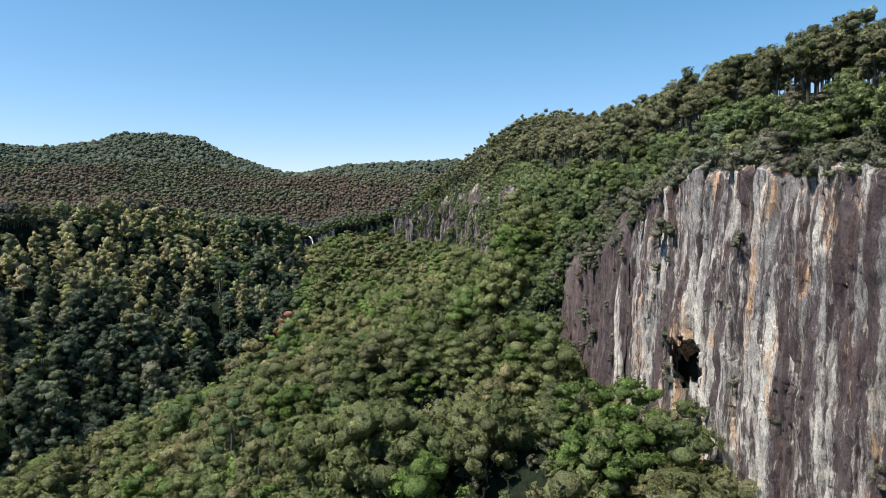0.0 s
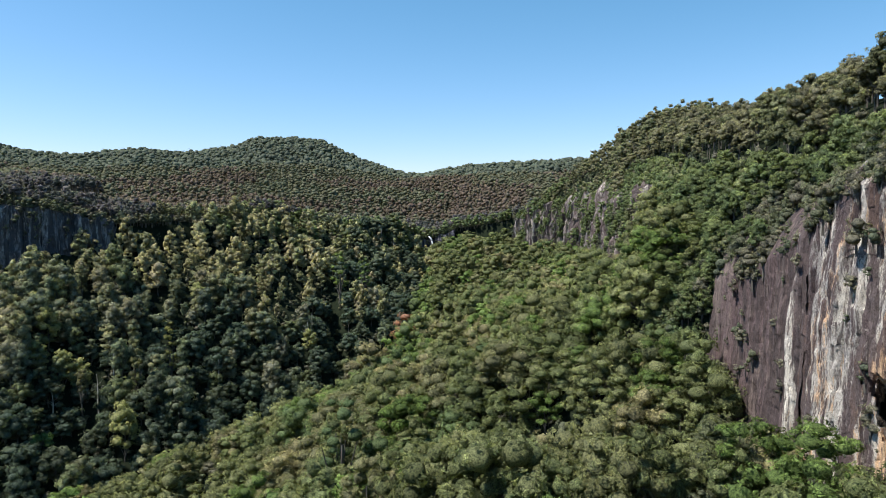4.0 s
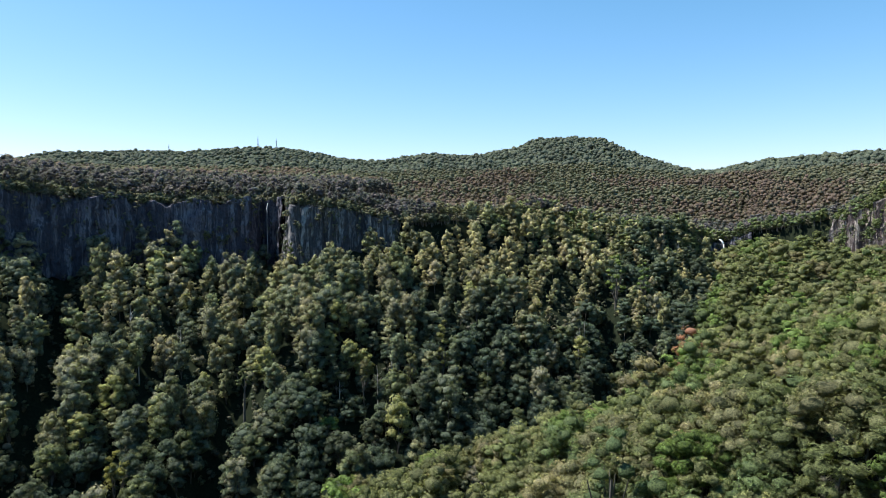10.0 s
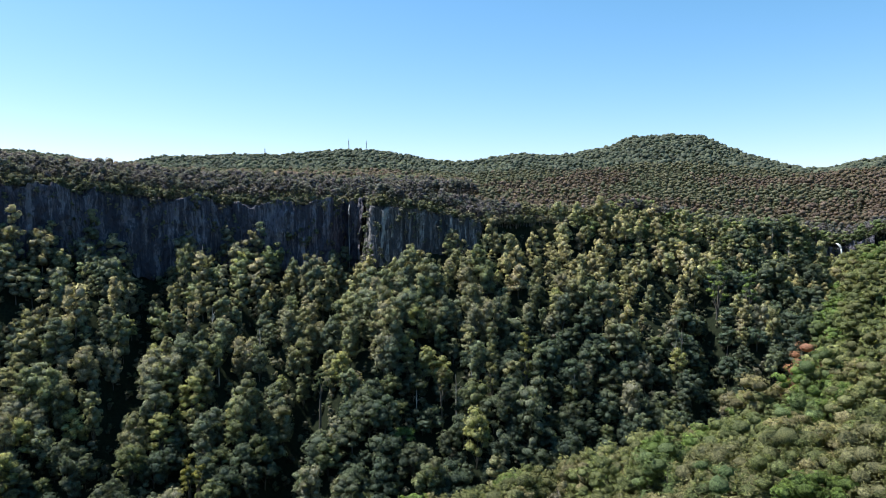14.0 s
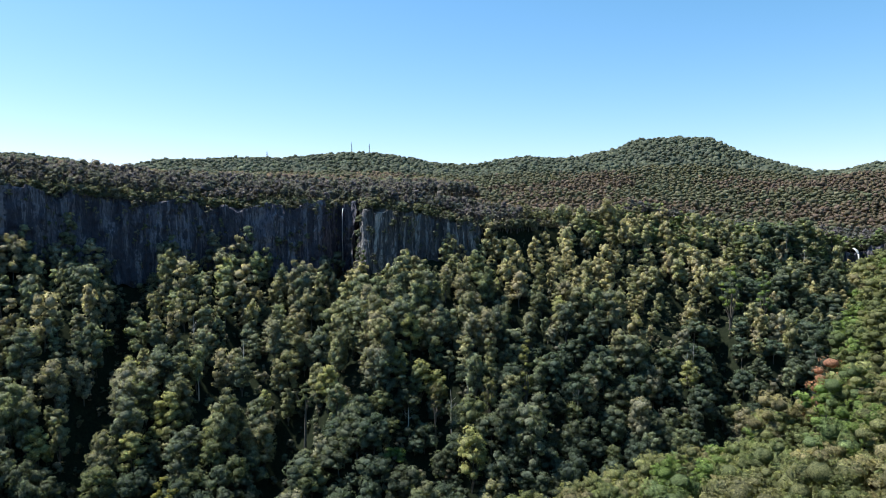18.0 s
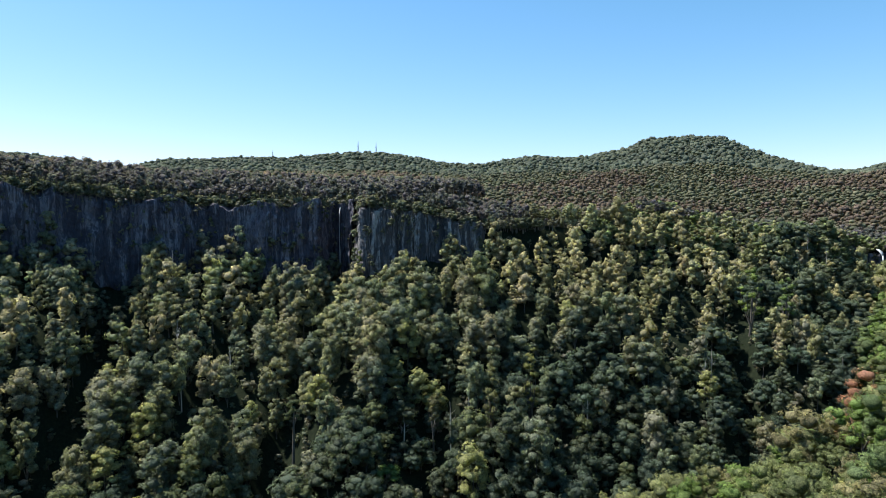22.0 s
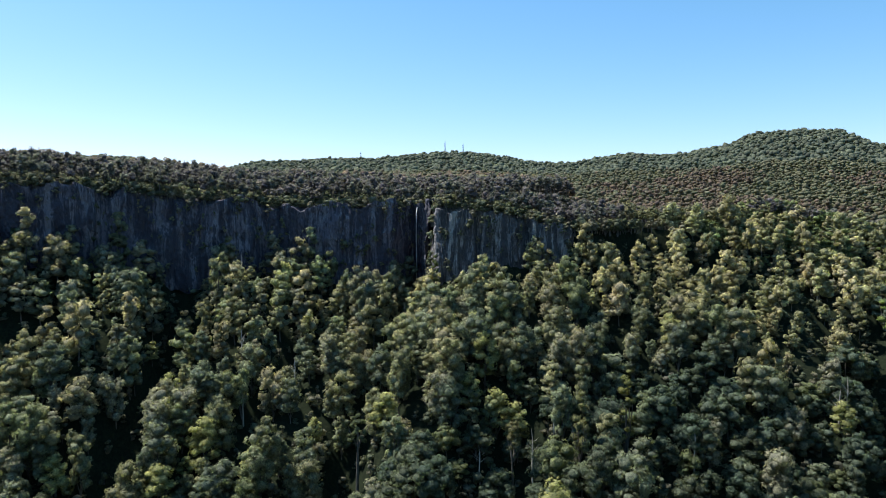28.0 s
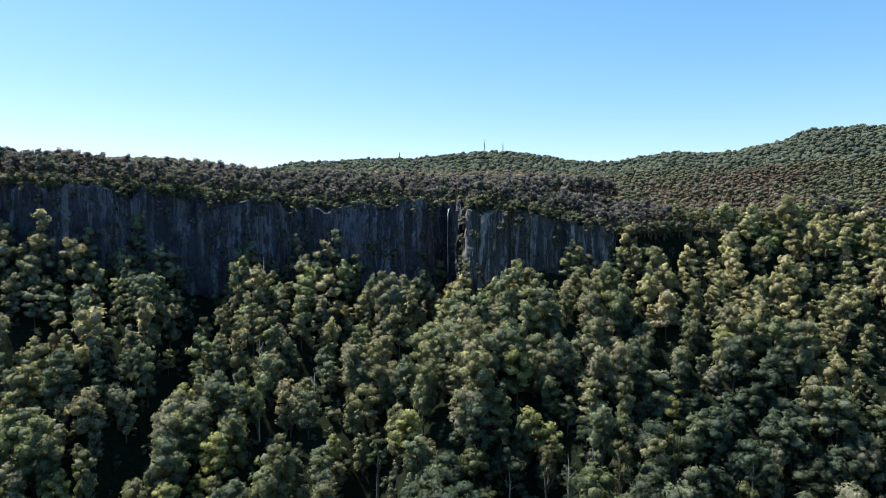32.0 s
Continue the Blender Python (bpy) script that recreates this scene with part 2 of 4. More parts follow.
# hills beyond, on an arc 2250 m out: bearing, width in degrees, height
HILLS = [(-38, 8, 75), (-30, 6, 51), (-24, 2.4, 48), (-21.5, 2.4, 45), (-19, 2.4, 60), (-16.5, 2.4, 60), (-14, 2.4, 60), (-11.5, 2.4, 68), (-9, 2.4, 73), (-6.5, 2.4, 73), (-4, 2.4, 65), (-1.5, 2.4, 52), (1, 2.4, 47), (3.5, 2.4, 58), (6, 2.4, 69), (8.5, 2.4, 57), (11, 2.4, 68), (13.5, 2.4, 74), (16, 2.4, 96), (18.5, 2.4, 95), (21, 2.4, 83), (23.5, 2.4, 55), (14.7, 0.9, 11), (20.3, 1.0, 10), (26, 2.4, 36), (28.5, 2.4, 16), (31, 2.4, 40), (33.5, 2.4, 44), (36, 2.4, 48), (38.5, 2.4, 49), (41, 2.4, 46), (43.5, 2.4, 45), (48, 6, 43), (56, 8, 40)]


# crest of the wooded ridge behind the sunlit cliffs: x, y, height
RIDGE = [(-20, -330, 40), (60, -160, 28), (140, -40, 27), (185, 35, 42), (222, 90, 46), (300, 195, 46), (380, 305, 61), (430, 395, 84), (490, 510, 78), (535, 595, 42), (590, 690, 8), (640, 780, 0)]


def nearest(line, x, y):
    """Distance to a polyline and the other columns of its rows, blended along it."""
    best = np.full(x.shape, 1e9)
    cols = [np.zeros(x.shape) for _ in line[0][2:]]
    for a, c in zip(line, line[1:]):
        dx, dy = c[0] - a[0], c[1] - a[1]
        u = np.clip(((x - a[0]) * dx + (y - a[1]) * dy) / (dx * dx + dy * dy), 0, 1)
        d = np.hypot(x - a[0] - u * dx, y - a[1] - u * dy)
        near = d < best
        best = np.where(near, d, best)
        for i in range(len(cols)):
            cols[i] = np.where(near, a[2 + i] + u * (c[2 + i] - a[2 + i]), cols[i])
    return best, cols


RING = [(r[0], r[1]) for r in RIM] + [(-60, -700), (-900, -700), (-900, 330)]


def in_gorge(x, y):
    inside = np.zeros(x.shape, bool)
    for (ax, ay), (cx, cy) in zip(RING, RING[1:] + RING[:1]):
        if ay != cy:
            hit = ((ay > y) != (cy > y)) & (x < (cx - ax) * (y - ay) / (cy - ay) + ax)
            inside ^= hit
    return inside


def waves(x, y, size, seed):
    """Smooth uneven ground, about -1 to 1."""
    rng = np.random.default_rng(seed)
    total = np.zeros(x.shape)
    for k in range(7):
        a, f, ph = rng.uniform(0, 6.28), rng.uniform(0.6, 1.9) / size, rng.uniform(0, 6.28)
        total += np.sin((x * math.cos(a) + y * math.sin(a)) * f * 6.28 + ph) / 3.2
    return total


def land(x, y, tops=False):
    """Height of the ground, and the distance to the rim, positive inside the gorge."""
    x, y = np.asarray(x, float), np.asarray(y, float)
    d, (lip, drop, run) = nearest(RIM, x, y)
    dc, (cz,) = nearest(CREEK, x, y)
    inside = in_gorge(x, y)
    foot = lip - drop
    t = (dc / (dc + d + 1e-6)) ** 0.9
    near = np.clip(d / 40, 0, 1) * np.clip(dc / 40, 0, 1)
    ribs = (waves(x + 0.25 * y, y * 0.25, 62, 3) * 8 + waves(x, y, 150, 4) * 5) * near
    low = cz + (foot - cz) * t + ribs
    for gully, depth in GULLIES:
        dg, _ = nearest(gully, x, y)
        low = low - depth * np.exp(-(dg / 13) ** 2)
    side = np.where(inside, d, -d)
    sheer = np.clip((20 - run) / 8, 0, 1)
    right = np.clip((x + 60 - 0.3 * y) / 60, 0, 1) * np.clip((680 - y) / 120, 0, 1)
    left = np.clip((60 - x) / 120, 0, 1)
    _, (crest,) = nearest(RIDGE, x, y)
    rise = np.maximum(crest - lip, 0) * right * (1 - np.exp(-d / 20)) + 11 * left * (1 - np.exp(-d / 40)) + 0.055 * np.minimum(d, 1300) * (1 - 0.75 * right)
    rise = rise + waves(x, y, 260, 5) * 4 * np.clip(d / 200, 0, 1)
    high = lip + np.where(inside, 0, rise)
    rr, bear = np.hypot(x, y), np.degrees(np.arctan2(x, y))
    away = np.clip((rr - 1000) / 700, 0, 1)
    high = high + (70 - high) * away * away * (3 - 2 * away)
    belt = np.where(y > 0, np.exp(-((rr - 2200) / np.where(rr < 2200, 480, 900)) ** 2), 0)
    for hb, hw, hz in HILLS:
        high = high + belt * hz * np.exp(-((bear - hb) / hw) ** 2)
    u = np.clip((side + 7 * sheer) / (run * (1 - sheer) + 6 * sheer), 0, 1)   # sheer drops lie behind the rock face
    if tops:
        u = np.where(inside, u, 0)
    return Z0 + high + (low - high) * u, side


def mesh_object(name, verts, faces, mats, smooth=False, tint=None, slots=None, bend=None):
    me = bpy.data.meshes.new(name)
    faces = np.asarray(faces, np.int32)
    k = faces.shape[1]
    me.vertices.add(len(verts))
    me.vertices.foreach_set("co", np.asarray(verts, np.float32).ravel())
    me.loops.add(faces.size)
    me.loops.foreach_set("vertex_index", faces.ravel())
    me.polygons.add(len(faces))
    me.polygons.foreach_set("loop_start", np.arange(0, faces.size, k, dtype=np.int32))
    me.polygons.foreach_set("use_smooth", np.full(len(faces), smooth))
    for m in mats:
        me.materials.append(m)
    if slots is not None:
        me.polygons.foreach_set("material_index", np.asarray(slots, np.int32))
    if tint is not None:
        at = me.attributes.new("tint", "FLOAT_COLOR", "POINT")
        at.data.foreach_set("color", np.c_[tint, np.ones(len(tint))].astype(np.float32).ravel())
    if bend is not None:
        me.attributes.new("bend", "FLOAT_VECTOR", "POINT").data.foreach_set("vector", np.asarray(bend, np.float32).ravel())
    me.update(calc_edges=True)
    return new(name, me) if name else me


def graded(lo, a, c, hi, step):
    """Coordinates at even steps between a and c that widen towards lo and hi."""
    mid = list(np.arange(a, c, step))
    for end, sign, out in ((hi, 1, mid), (lo, -1, [])):
        v, s = (c, step) if sign > 0 else (a, step)
        while (v < end) if sign > 0 else (v > end):
            s *= 1.06
            v += sign * s
            out.append(v)
        if sign < 0:
            low_side = out[::-1]
    return np.array(low_side + mid)


gx, gy = graded(-4200, -420, 560, 4200, 5), graded(-3000, -120, 800, 4600, 5)
X, Y = np.meshgrid(gx, gy)
Z, SD = land(X, Y)
nx = len(gx)
idx = np.arange((len(gy) - 1) * nx).reshape(-1, nx)[:, :-1].ravel()
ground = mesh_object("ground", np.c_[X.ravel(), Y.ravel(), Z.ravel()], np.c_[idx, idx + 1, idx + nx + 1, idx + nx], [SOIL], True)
tagged(ground, "leaf-littered forest floor of a steep gorge, painted dark for tree shade", "ground", kind="structure")


# ---- cliffs ----
def lattice(u, v, seed):
    """Smooth value noise on a unit lattice, 0 to 1."""
    iu, iv = np.floor(u).astype(np.int64), np.floor(v).astype(np.int64)
    fu, fv = u - iu, v - iv
    fu, fv = fu * fu * (3 - 2 * fu), fv * fv * (3 - 2 * fv)

    def cell(a, c):
        h = (a * 374761393 + c * 668265263 + seed * 974711) & 0xFFFFFFFF
        h = ((h ^ (h >> 13)) * 1274126177) & 0xFFFFFFFF
        return ((h ^ (h >> 16)) & 0xFFFF) / 65535.0
    return (cell(iu, iv) * (1 - fu) + cell(iu + 1, iv) * fu) * (1 - fv) + (cell(iu, iv + 1) * (1 - fu) + cell(iu + 1, iv + 1) * fu) * fv


def fractal(u, v, seed, octaves=4):
    total, amp = 0, 0.5
    for k in range(octaves):
        total = total + amp * (lattice(u * 2 ** k, v * 2 ** k, seed + k) - 0.5)
        amp *= 0.55
    return total


def along(points, step):
    """Even steps along a polyline with rounded corners: places, inward normals, run length, other columns."""
    p = np.array(points, float)
    seg = np.hypot(*np.diff(p[:, :2], axis=0).T)
    s = np.r_[0, np.cumsum(seg)]
    t = np.arange(0, s[-1], step)
    cols = np.array([np.interp(t, s, p[:, i]) for i in range(p.shape[1])]).T
    w = max(3, int(7 / step) | 1)
    k = np.hanning(w + 2)[1:-1]
    k /= k.sum()
    for i in (0, 1):
        cols[:, i] = np.convolve(np.r_[np.full(w // 2, cols[0, i]), cols[:, i], np.full(w // 2, cols[-1, i])], k, "valid")
    tan = np.gradient(cols[:, :2], axis=0)
    tan /= np.hypot(*tan.T)[:, None]
    return cols, np.c_[tan[:, 1], -tan[:, 0]], t


def cliff(name, points, step, mat, seed, ribs, label, cave=None, rough=1.0, ragged=4.0, joint=0.9, tall=1.0):
    cols, nrm, s = along(points, step)
    lip, drop = cols[:, 2], cols[:, 3]
    rows_n = max(12, int(drop.max() / step))
    v = np.linspace(0, 1, rows_n)[None, :]
    S = np.repeat(s[:, None], rows_n, 1)
    top = lip + ragged * 2.2 * fractal(s / (ribs * 1.2), s * 0, seed + 50, 3) + ragged * 0.5 * (lattice(np.floor(s / ribs * 2.3), s * 0, seed + 3) - 0.5)
    height = drop + 8
    zz = top[:, None] - v * height[:, None]
    wob = S + 2.2 * fractal(zz / 14, S / 30, seed + 9)
    # upright ribs of differing depth, split by joints and stepped by ledges
    out = np.zeros_like(S)
    for k, (w, a) in enumerate(((ribs * 3.1, 3.4), (ribs, 1.9), (ribs * 0.37, 0.8))):
        c = wob / w
        i = np.floor(c + 0.3 * lattice(zz / (w * 5), c * 0, seed + k))
        ledge = zz / (w * 3.4 * tall) + lattice(i, i * 0, seed + 20 + k) * 7
        step = np.floor(ledge)
        ledge = step + np.clip((ledge - step - 0.6) / 0.4, 0, 1)
        out += a * (lattice(i * 1.0, ledge * 1.0, seed + 30 + k) - 0.35)
        e = np.abs(((c + 0.3 * lattice(zz / (w * 5), c * 0, seed + k)) % 1) - 0.5)
        out -= a * joint * np.clip((e - 0.37) / 0.13, 0, 1) ** 2
    out += (2.6 + 3.4 * (joint < 0.5)) * fractal(S / 9, zz / (14 * tall), seed + 70, 5) + 1.7 * fractal(S / 2.6, zz / (3.6 * tall), seed + 80, 4) + 0.6 * fractal(S / 1.1, zz / (1.6 * tall), seed + 84, 2)
    blk = np.floor(S / 1.9 + 0.8 * lattice(S / 4, zz / 6, seed + 41)) , np.floor(zz / (3.3 * tall) + 1.3 * lattice(S / 3, zz / 9, seed + 43))
    out += 0.4 * (lattice(blk[0], blk[1], seed + 44) - 0.5)
    out = out * rough + v * 3.0 + 7.0 * fractal(S / 45, zz / 70, seed + 61, 3) * (s[-1] > 150)
    if cave:
        cs, cz, cw, ch, cd = cave
        a = (S - cs) / cw + 0.55 * fractal(S / 3.1, zz / 3.1, seed + 90, 3) * 3
        c = (zz - cz) / ch + 0.5 * fractal(S / 2.7, zz / 3.3, seed + 95, 3) * 3
        hole = np.clip(1.12 - np.hypot(a, c), 0, 0.22) / 0.22
    zz = zz + Z0
    px = cols[:, 0:1] + nrm[:, 0:1] * out
    py = cols[:, 1:2] + nrm[:, 1:2] * out
    if cave:     # the hollow runs in and down
        px, py, zz = px + 0.86 * cd * hole, py + 0.30 * cd * hole, zz - 0.38 * cd * hole
    # the top runs back into the slope behind
    bx, by = cols[:, 0] - nrm[:, 0] * 13, cols[:, 1] - nrm[:, 1] * 13
    bz, _ = land(bx, by, True)
    mx, my = cols[:, 0] - nrm[:, 0] * 4, cols[:, 1] - nrm[:, 1] * 4
    px, py, zz = np.c_[bx, mx, px], np.c_[by, my, py], np.c_[bz - 0.6, 0.4 * (bz - 0.6) + 0.6 * (top + Z0), zz]
    m = px.shape[1]
    q = (np.arange(len(s) - 1)[:, None] * m + np.arange(m - 1)[None, :]).ravel()
    ob = mesh_object(name, np.c_[px.ravel(), py.ravel(), zz.ravel()], np.c_[q, q + 1, q + m + 1, q + m], [mat])
    return tagged(ob, label, "cliff", kind="structure")


cliff("cliff_wall", EAST[2:7], 0.42, ROCK_PALE, 11, 6.0, "sunlit grey and cream rock cliff with dark upright streaks", cave=(51, -36, 7.0, 6.0, 15.0), tall=2.0)
cliff("cliff_wall", EAST[6:], 1.2, ROCK_PALE, 12, 6.0, "continuation of the grey rock cliff down the valley")
cliff("cliff_wall", EAST[:3] + [(146, 50, -14, 56, 6)], 0.7, ROCK_BROWN, 17, 9.0, "smooth dark brown rock wall beside the pale cliff", rough=0.6)
cliff("cliff_wall", WEST[10:14], 0.9, ROCK_LIT_GREY, 27, 10.0, "grey rock buttress beside the waterfall slot, light on its face painted pale", ragged=5.0)
cliff("cliff_wall", WEST[:11], 1.0, ROCK_SHADED, 23, 17.0, "long columnar cliff below the plateau, its shade painted into blue-grey rock", ragged=9.0, rough=1.15, joint=0.4)
cliff("cliff_wall", FALL, 1.2, ROCK_SHADED, 31, 6.0, "rock headwall behind the upper waterfall, its colour darkened for shade")
cliff("cliff_wall", PINS, 1.0, ROCK_PINK, 37, 6.0, "broken pinkish-grey rock pinnacles between bushes", ragged=24.0, rough=1.7)


# ---- trees ----
PHI = (1 + 5 ** 0.5) / 2
ICO_V = np.array([(-1, PHI, 0), (1, PHI, 0), (-1, -PHI, 0), (1, -PHI, 0), (0, -1, PHI), (0, 1, PHI), (0, -1, -PHI), (0, 1, -PHI), (PHI, 0, -1), (PHI, 0, 1), (-PHI, 0, -1), (-PHI, 0, 1)]) / math.hypot(1, PHI)
ICO_F = np.array([(0, 11, 5), (0, 5, 1), (0, 1, 7), (0, 7, 10), (0, 10, 11), (1, 5, 9), (5, 11, 4), (11, 10, 2), (10, 7, 6), (7, 1, 8), (3, 9, 4), (3, 4, 2), (3, 2, 6), (3, 6, 8), (3, 8, 9), (4, 9, 5), (2, 4, 11), (6, 2, 10), (8, 6, 7), (9, 8, 1)])


def split_faces(v, f):
    """Each triangle into four, on the unit ball."""
    v, made, out = list(map(tuple, v)), {}, []

    def mid(i, j):
        k = (min(i, j), max(i, j))
        if k not in made:
            q = np.array(v[i]) + np.array(v[j])
            v.append(tuple(q / np.linalg.norm(q)))
            made[k] = len(v) - 1
        return made[k]
    for a, c, d in f:
        x, y, z = mid(a, c), mid(c, d), mid(d, a)
        out += [(a, x, z), (c, y, x), (d, z, y), (x, y, z)]
    return np.array(v), np.array(out)


BALL_V, BALL_F = split_faces(ICO_V, ICO_F)


def crown(rng, radius, low, high, domes, fine, cards, size, column=0.0, lump=0.4):
    """Billowing leafy domes with sprays of leaves over them. Returns corners, triangles, a shade per corner, 2 for each spray, outward directions."""
    V, F, C, K, B, base = [], [], [], [], [], 0
    mid, half = (low + high) / 2, (high - low) / 2
    bv, bf = (BALL_V, BALL_F) if fine else (ICO_V, ICO_F)
    for k in range(domes):
        a = k * 2.39996 + rng.uniform(-0.6, 0.6)
        share = k / max(1, domes - 1)
        up = 0.74 - 1.35 * share ** 0.85 + rng.uniform(-0.1, 0.1)
        dome = math.sqrt(max(0.04, 1 - max(0.0, up / 0.78) ** 2))
        rr = (radius - 0.8 * radius * lump) * (dome * (1 - column) + column * 0.6 * min(1.0, dome * 1.5)) * rng.uniform(0.72, 1.1)
        r = radius * lump * rng.uniform(0.65, 1.3)
        tallness = rng.uniform(0.55, 0.85) + column * rng.uniform(0.2, 0.7)
        c = np.array((rr * math.cos(a), rr * math.sin(a), mid + half * up))
        sq = np.array((1, 1, tallness))
        lumps = rng.normal(size=(max(3, cards // 9), 3))
        lumps[:, 2] = np.where(lumps[:, 2] < -0.35, -lumps[:, 2], lumps[:, 2])
        lumps /= np.linalg.norm(lumps, axis=1)[:, None]
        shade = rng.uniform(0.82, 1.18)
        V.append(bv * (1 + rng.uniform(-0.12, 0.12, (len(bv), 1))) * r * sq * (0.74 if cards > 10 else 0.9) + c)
        # inner ball toned down, painting the shade inside the crown
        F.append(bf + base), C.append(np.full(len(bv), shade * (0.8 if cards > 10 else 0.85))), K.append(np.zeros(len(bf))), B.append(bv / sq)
        base += len(bv)
        # tufts of leaves that swell out of the dome
        which = rng.integers(0, len(lumps), cards)
        tuft = rng.uniform(0.34, 0.56, len(lumps))[which][:, None]
        d = rng.normal(size=(cards, 3)) + lumps[which] * 0.9
        d /= np.linalg.norm(d, axis=1)[:, None]
        o = c + (lumps[which] * 0.74 + d * tuft * np.where(rng.random((cards, 1)) < 0.1, 1.35, rng.uniform(0.8, 1.08, (cards, 1)))) * sq * r
        nn = d / sq + (0, 0, 0.25) + rng.normal(size=(cards, 3)) * 0.5
        nn /= np.linalg.norm(nn, axis=1)[:, None]
        t1 = np.cross(nn, rng.normal(size=(cards, 3)))
        t1 /= np.linalg.norm(t1, axis=1)[:, None]
        t2 = np.cross(nn, t1)
        sz = size * rng.uniform(0.6, 1.35, (cards, 1))
        tri = np.stack([o + t1 * sz, o - t1 * sz * 0.5 + t2 * sz * 0.8, o - t1 * sz * 0.5 - t2 * sz * 0.8], 1)
        V.append(tri.reshape(-1, 3))
        F.append(np.arange(cards * 3).reshape(-1, 3) + base)
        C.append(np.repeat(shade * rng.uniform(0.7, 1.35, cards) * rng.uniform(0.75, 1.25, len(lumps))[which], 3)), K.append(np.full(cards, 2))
        B.append(np.repeat(d * 0.8 + lumps[which] * 0.5 + nn * 0.5 + rng.normal(size=(cards, 3)) * 0.15, 3, axis=0))
        base += cards * 3
    B = np.concatenate(B)
    return np.concatenate(V), np.concatenate(F), np.concatenate(C), np.concatenate(K), B / np.linalg.norm(B, axis=1)[:, None]


def limb(points, radii, sides=5):
    """A tapered bent pole through points."""
    P = np.array(points, float)
    V, F = [], []
    a = np.arange(sides) * 6.283 / sides
    for p, r in zip(P, radii):
        V.append(p + np.c_[np.cos(a) * r, np.sin(a) * r, np.zeros(sides)])
    for k in range(len(P) - 1):
        for i in range(sides):
            j = (i + 1) % sides
            F += [(k * sides + i, k * sides + j, (k + 1) * sides + j), (k * sides + i, (k + 1) * sides + j, (k + 1) * sides + i)]
    return np.concatenate(V), np.array(F)


def trunk(rng, low, high, radius, limbs, sides=5):
    lean = rng.normal(size=2) * 0.5
    V, F = limb([(0, 0, -3), (lean[0] * 0.4, lean[1] * 0.4, low * 0.6), (lean[0], lean[1], (low + high) / 2)], (0.42, 0.30, 0.16), sides)
    V, F, base = [V], [F], len(V)
    for k in range(limbs):
        a, z = rng.uniform(0, 6.28), low * rng.uniform(0.7, 1.05)
        e = radius * rng.uniform(0.5, 0.85)
        v, f = limb([(lean[0] * 0.7, lean[1] * 0.7, z), (e * 0.5 * math.cos(a), e * 0.5 * math.sin(a), z + (high - low) * 0.25), (e * math.cos(a), e * math.sin(a), z + (high - low) * 0.55)], (0.2, 0.13, 0.06), 4)
        V.append(v), F.append(f + base)
        base += len(v)
    return np.concatenate(V), np.concatenate(F)


# kind: crown radius, crown foot, top, columnar share, size of a dome
KINDS = {"rainforest": (5.8, 2, 23, 0.42, 0.40), "spreading": (9.0, 2, 18, 0.0, 0.34), "plateau": (3.6, 6.5, 13, 0.0, 0.46), "slope": (5.6, 0, 10, 0.0, 0.52), "distant": (8.2, 0, 9, 0.0, 0.52),
         "canopy": (5.2, 1, 10, 0.0, 0.52), "upland": (5.4, 1, 17, 0.3, 0.38), "gum": (4.7, 8, 17, 0.0, 0.38), "dome": (6.8, 2, 15, 0.0, 0.40), "bush": (3.2, 0, 5, 0.0, 0.5), "edge": (4.8, 1, 10, 0.0, 0.36)}
# detail: domes, fine balls, sprays a dome, size of a spray
DETAIL = {"near": (16, False, 96, 0.62), "middle": (13, False, 64, 0.76), "far": (11, False, 44, 0.92), "low": (6, False, 24, 1.05), "tiny": (4, False, 18, 1.3), "speck": (3, False, 6, 1.3)}
VARIANTS = {}


def variant(kind, detail, k):
    key = (kind, detail, k)
    if key not in VARIANTS:
        rng = np.random.default_rng(abs(hash_of(kind)) + 97 * k + len(detail))
        radius, low, high, col, lump = KINDS[kind]
        radius, high = radius * rng.uniform(0.85, 1.15), high * rng.uniform(0.9, 1.1)
        col = min(1.0, max(0.0, col + rng.uniform(-0.35, 0.35)))
        domes, fine, cards, size = DETAIL[detail]
        if kind == "bush":
            domes, size, cards = max(3, domes // 3), size * 0.7, cards // 2 + 6
        v, f, c, kk, bb = crown(rng, radius, low, high, domes, fine, cards, size, col, lump * (1.0 if domes > 12 else 1.1 if domes > 7 else 1.25))
        tv, tf = trunk(rng, low, high, radius, 4 if detail == "near" else (2 if detail == "middle" else 0), 6 if detail == "near" else 4)
        VARIANTS[key] = (v, f, c, tv, tf, kk, bb)
    return VARIANTS[key]


def hash_of(word):
    return sum(ord(ch) * (i + 7) for i, ch in enumerate(word))


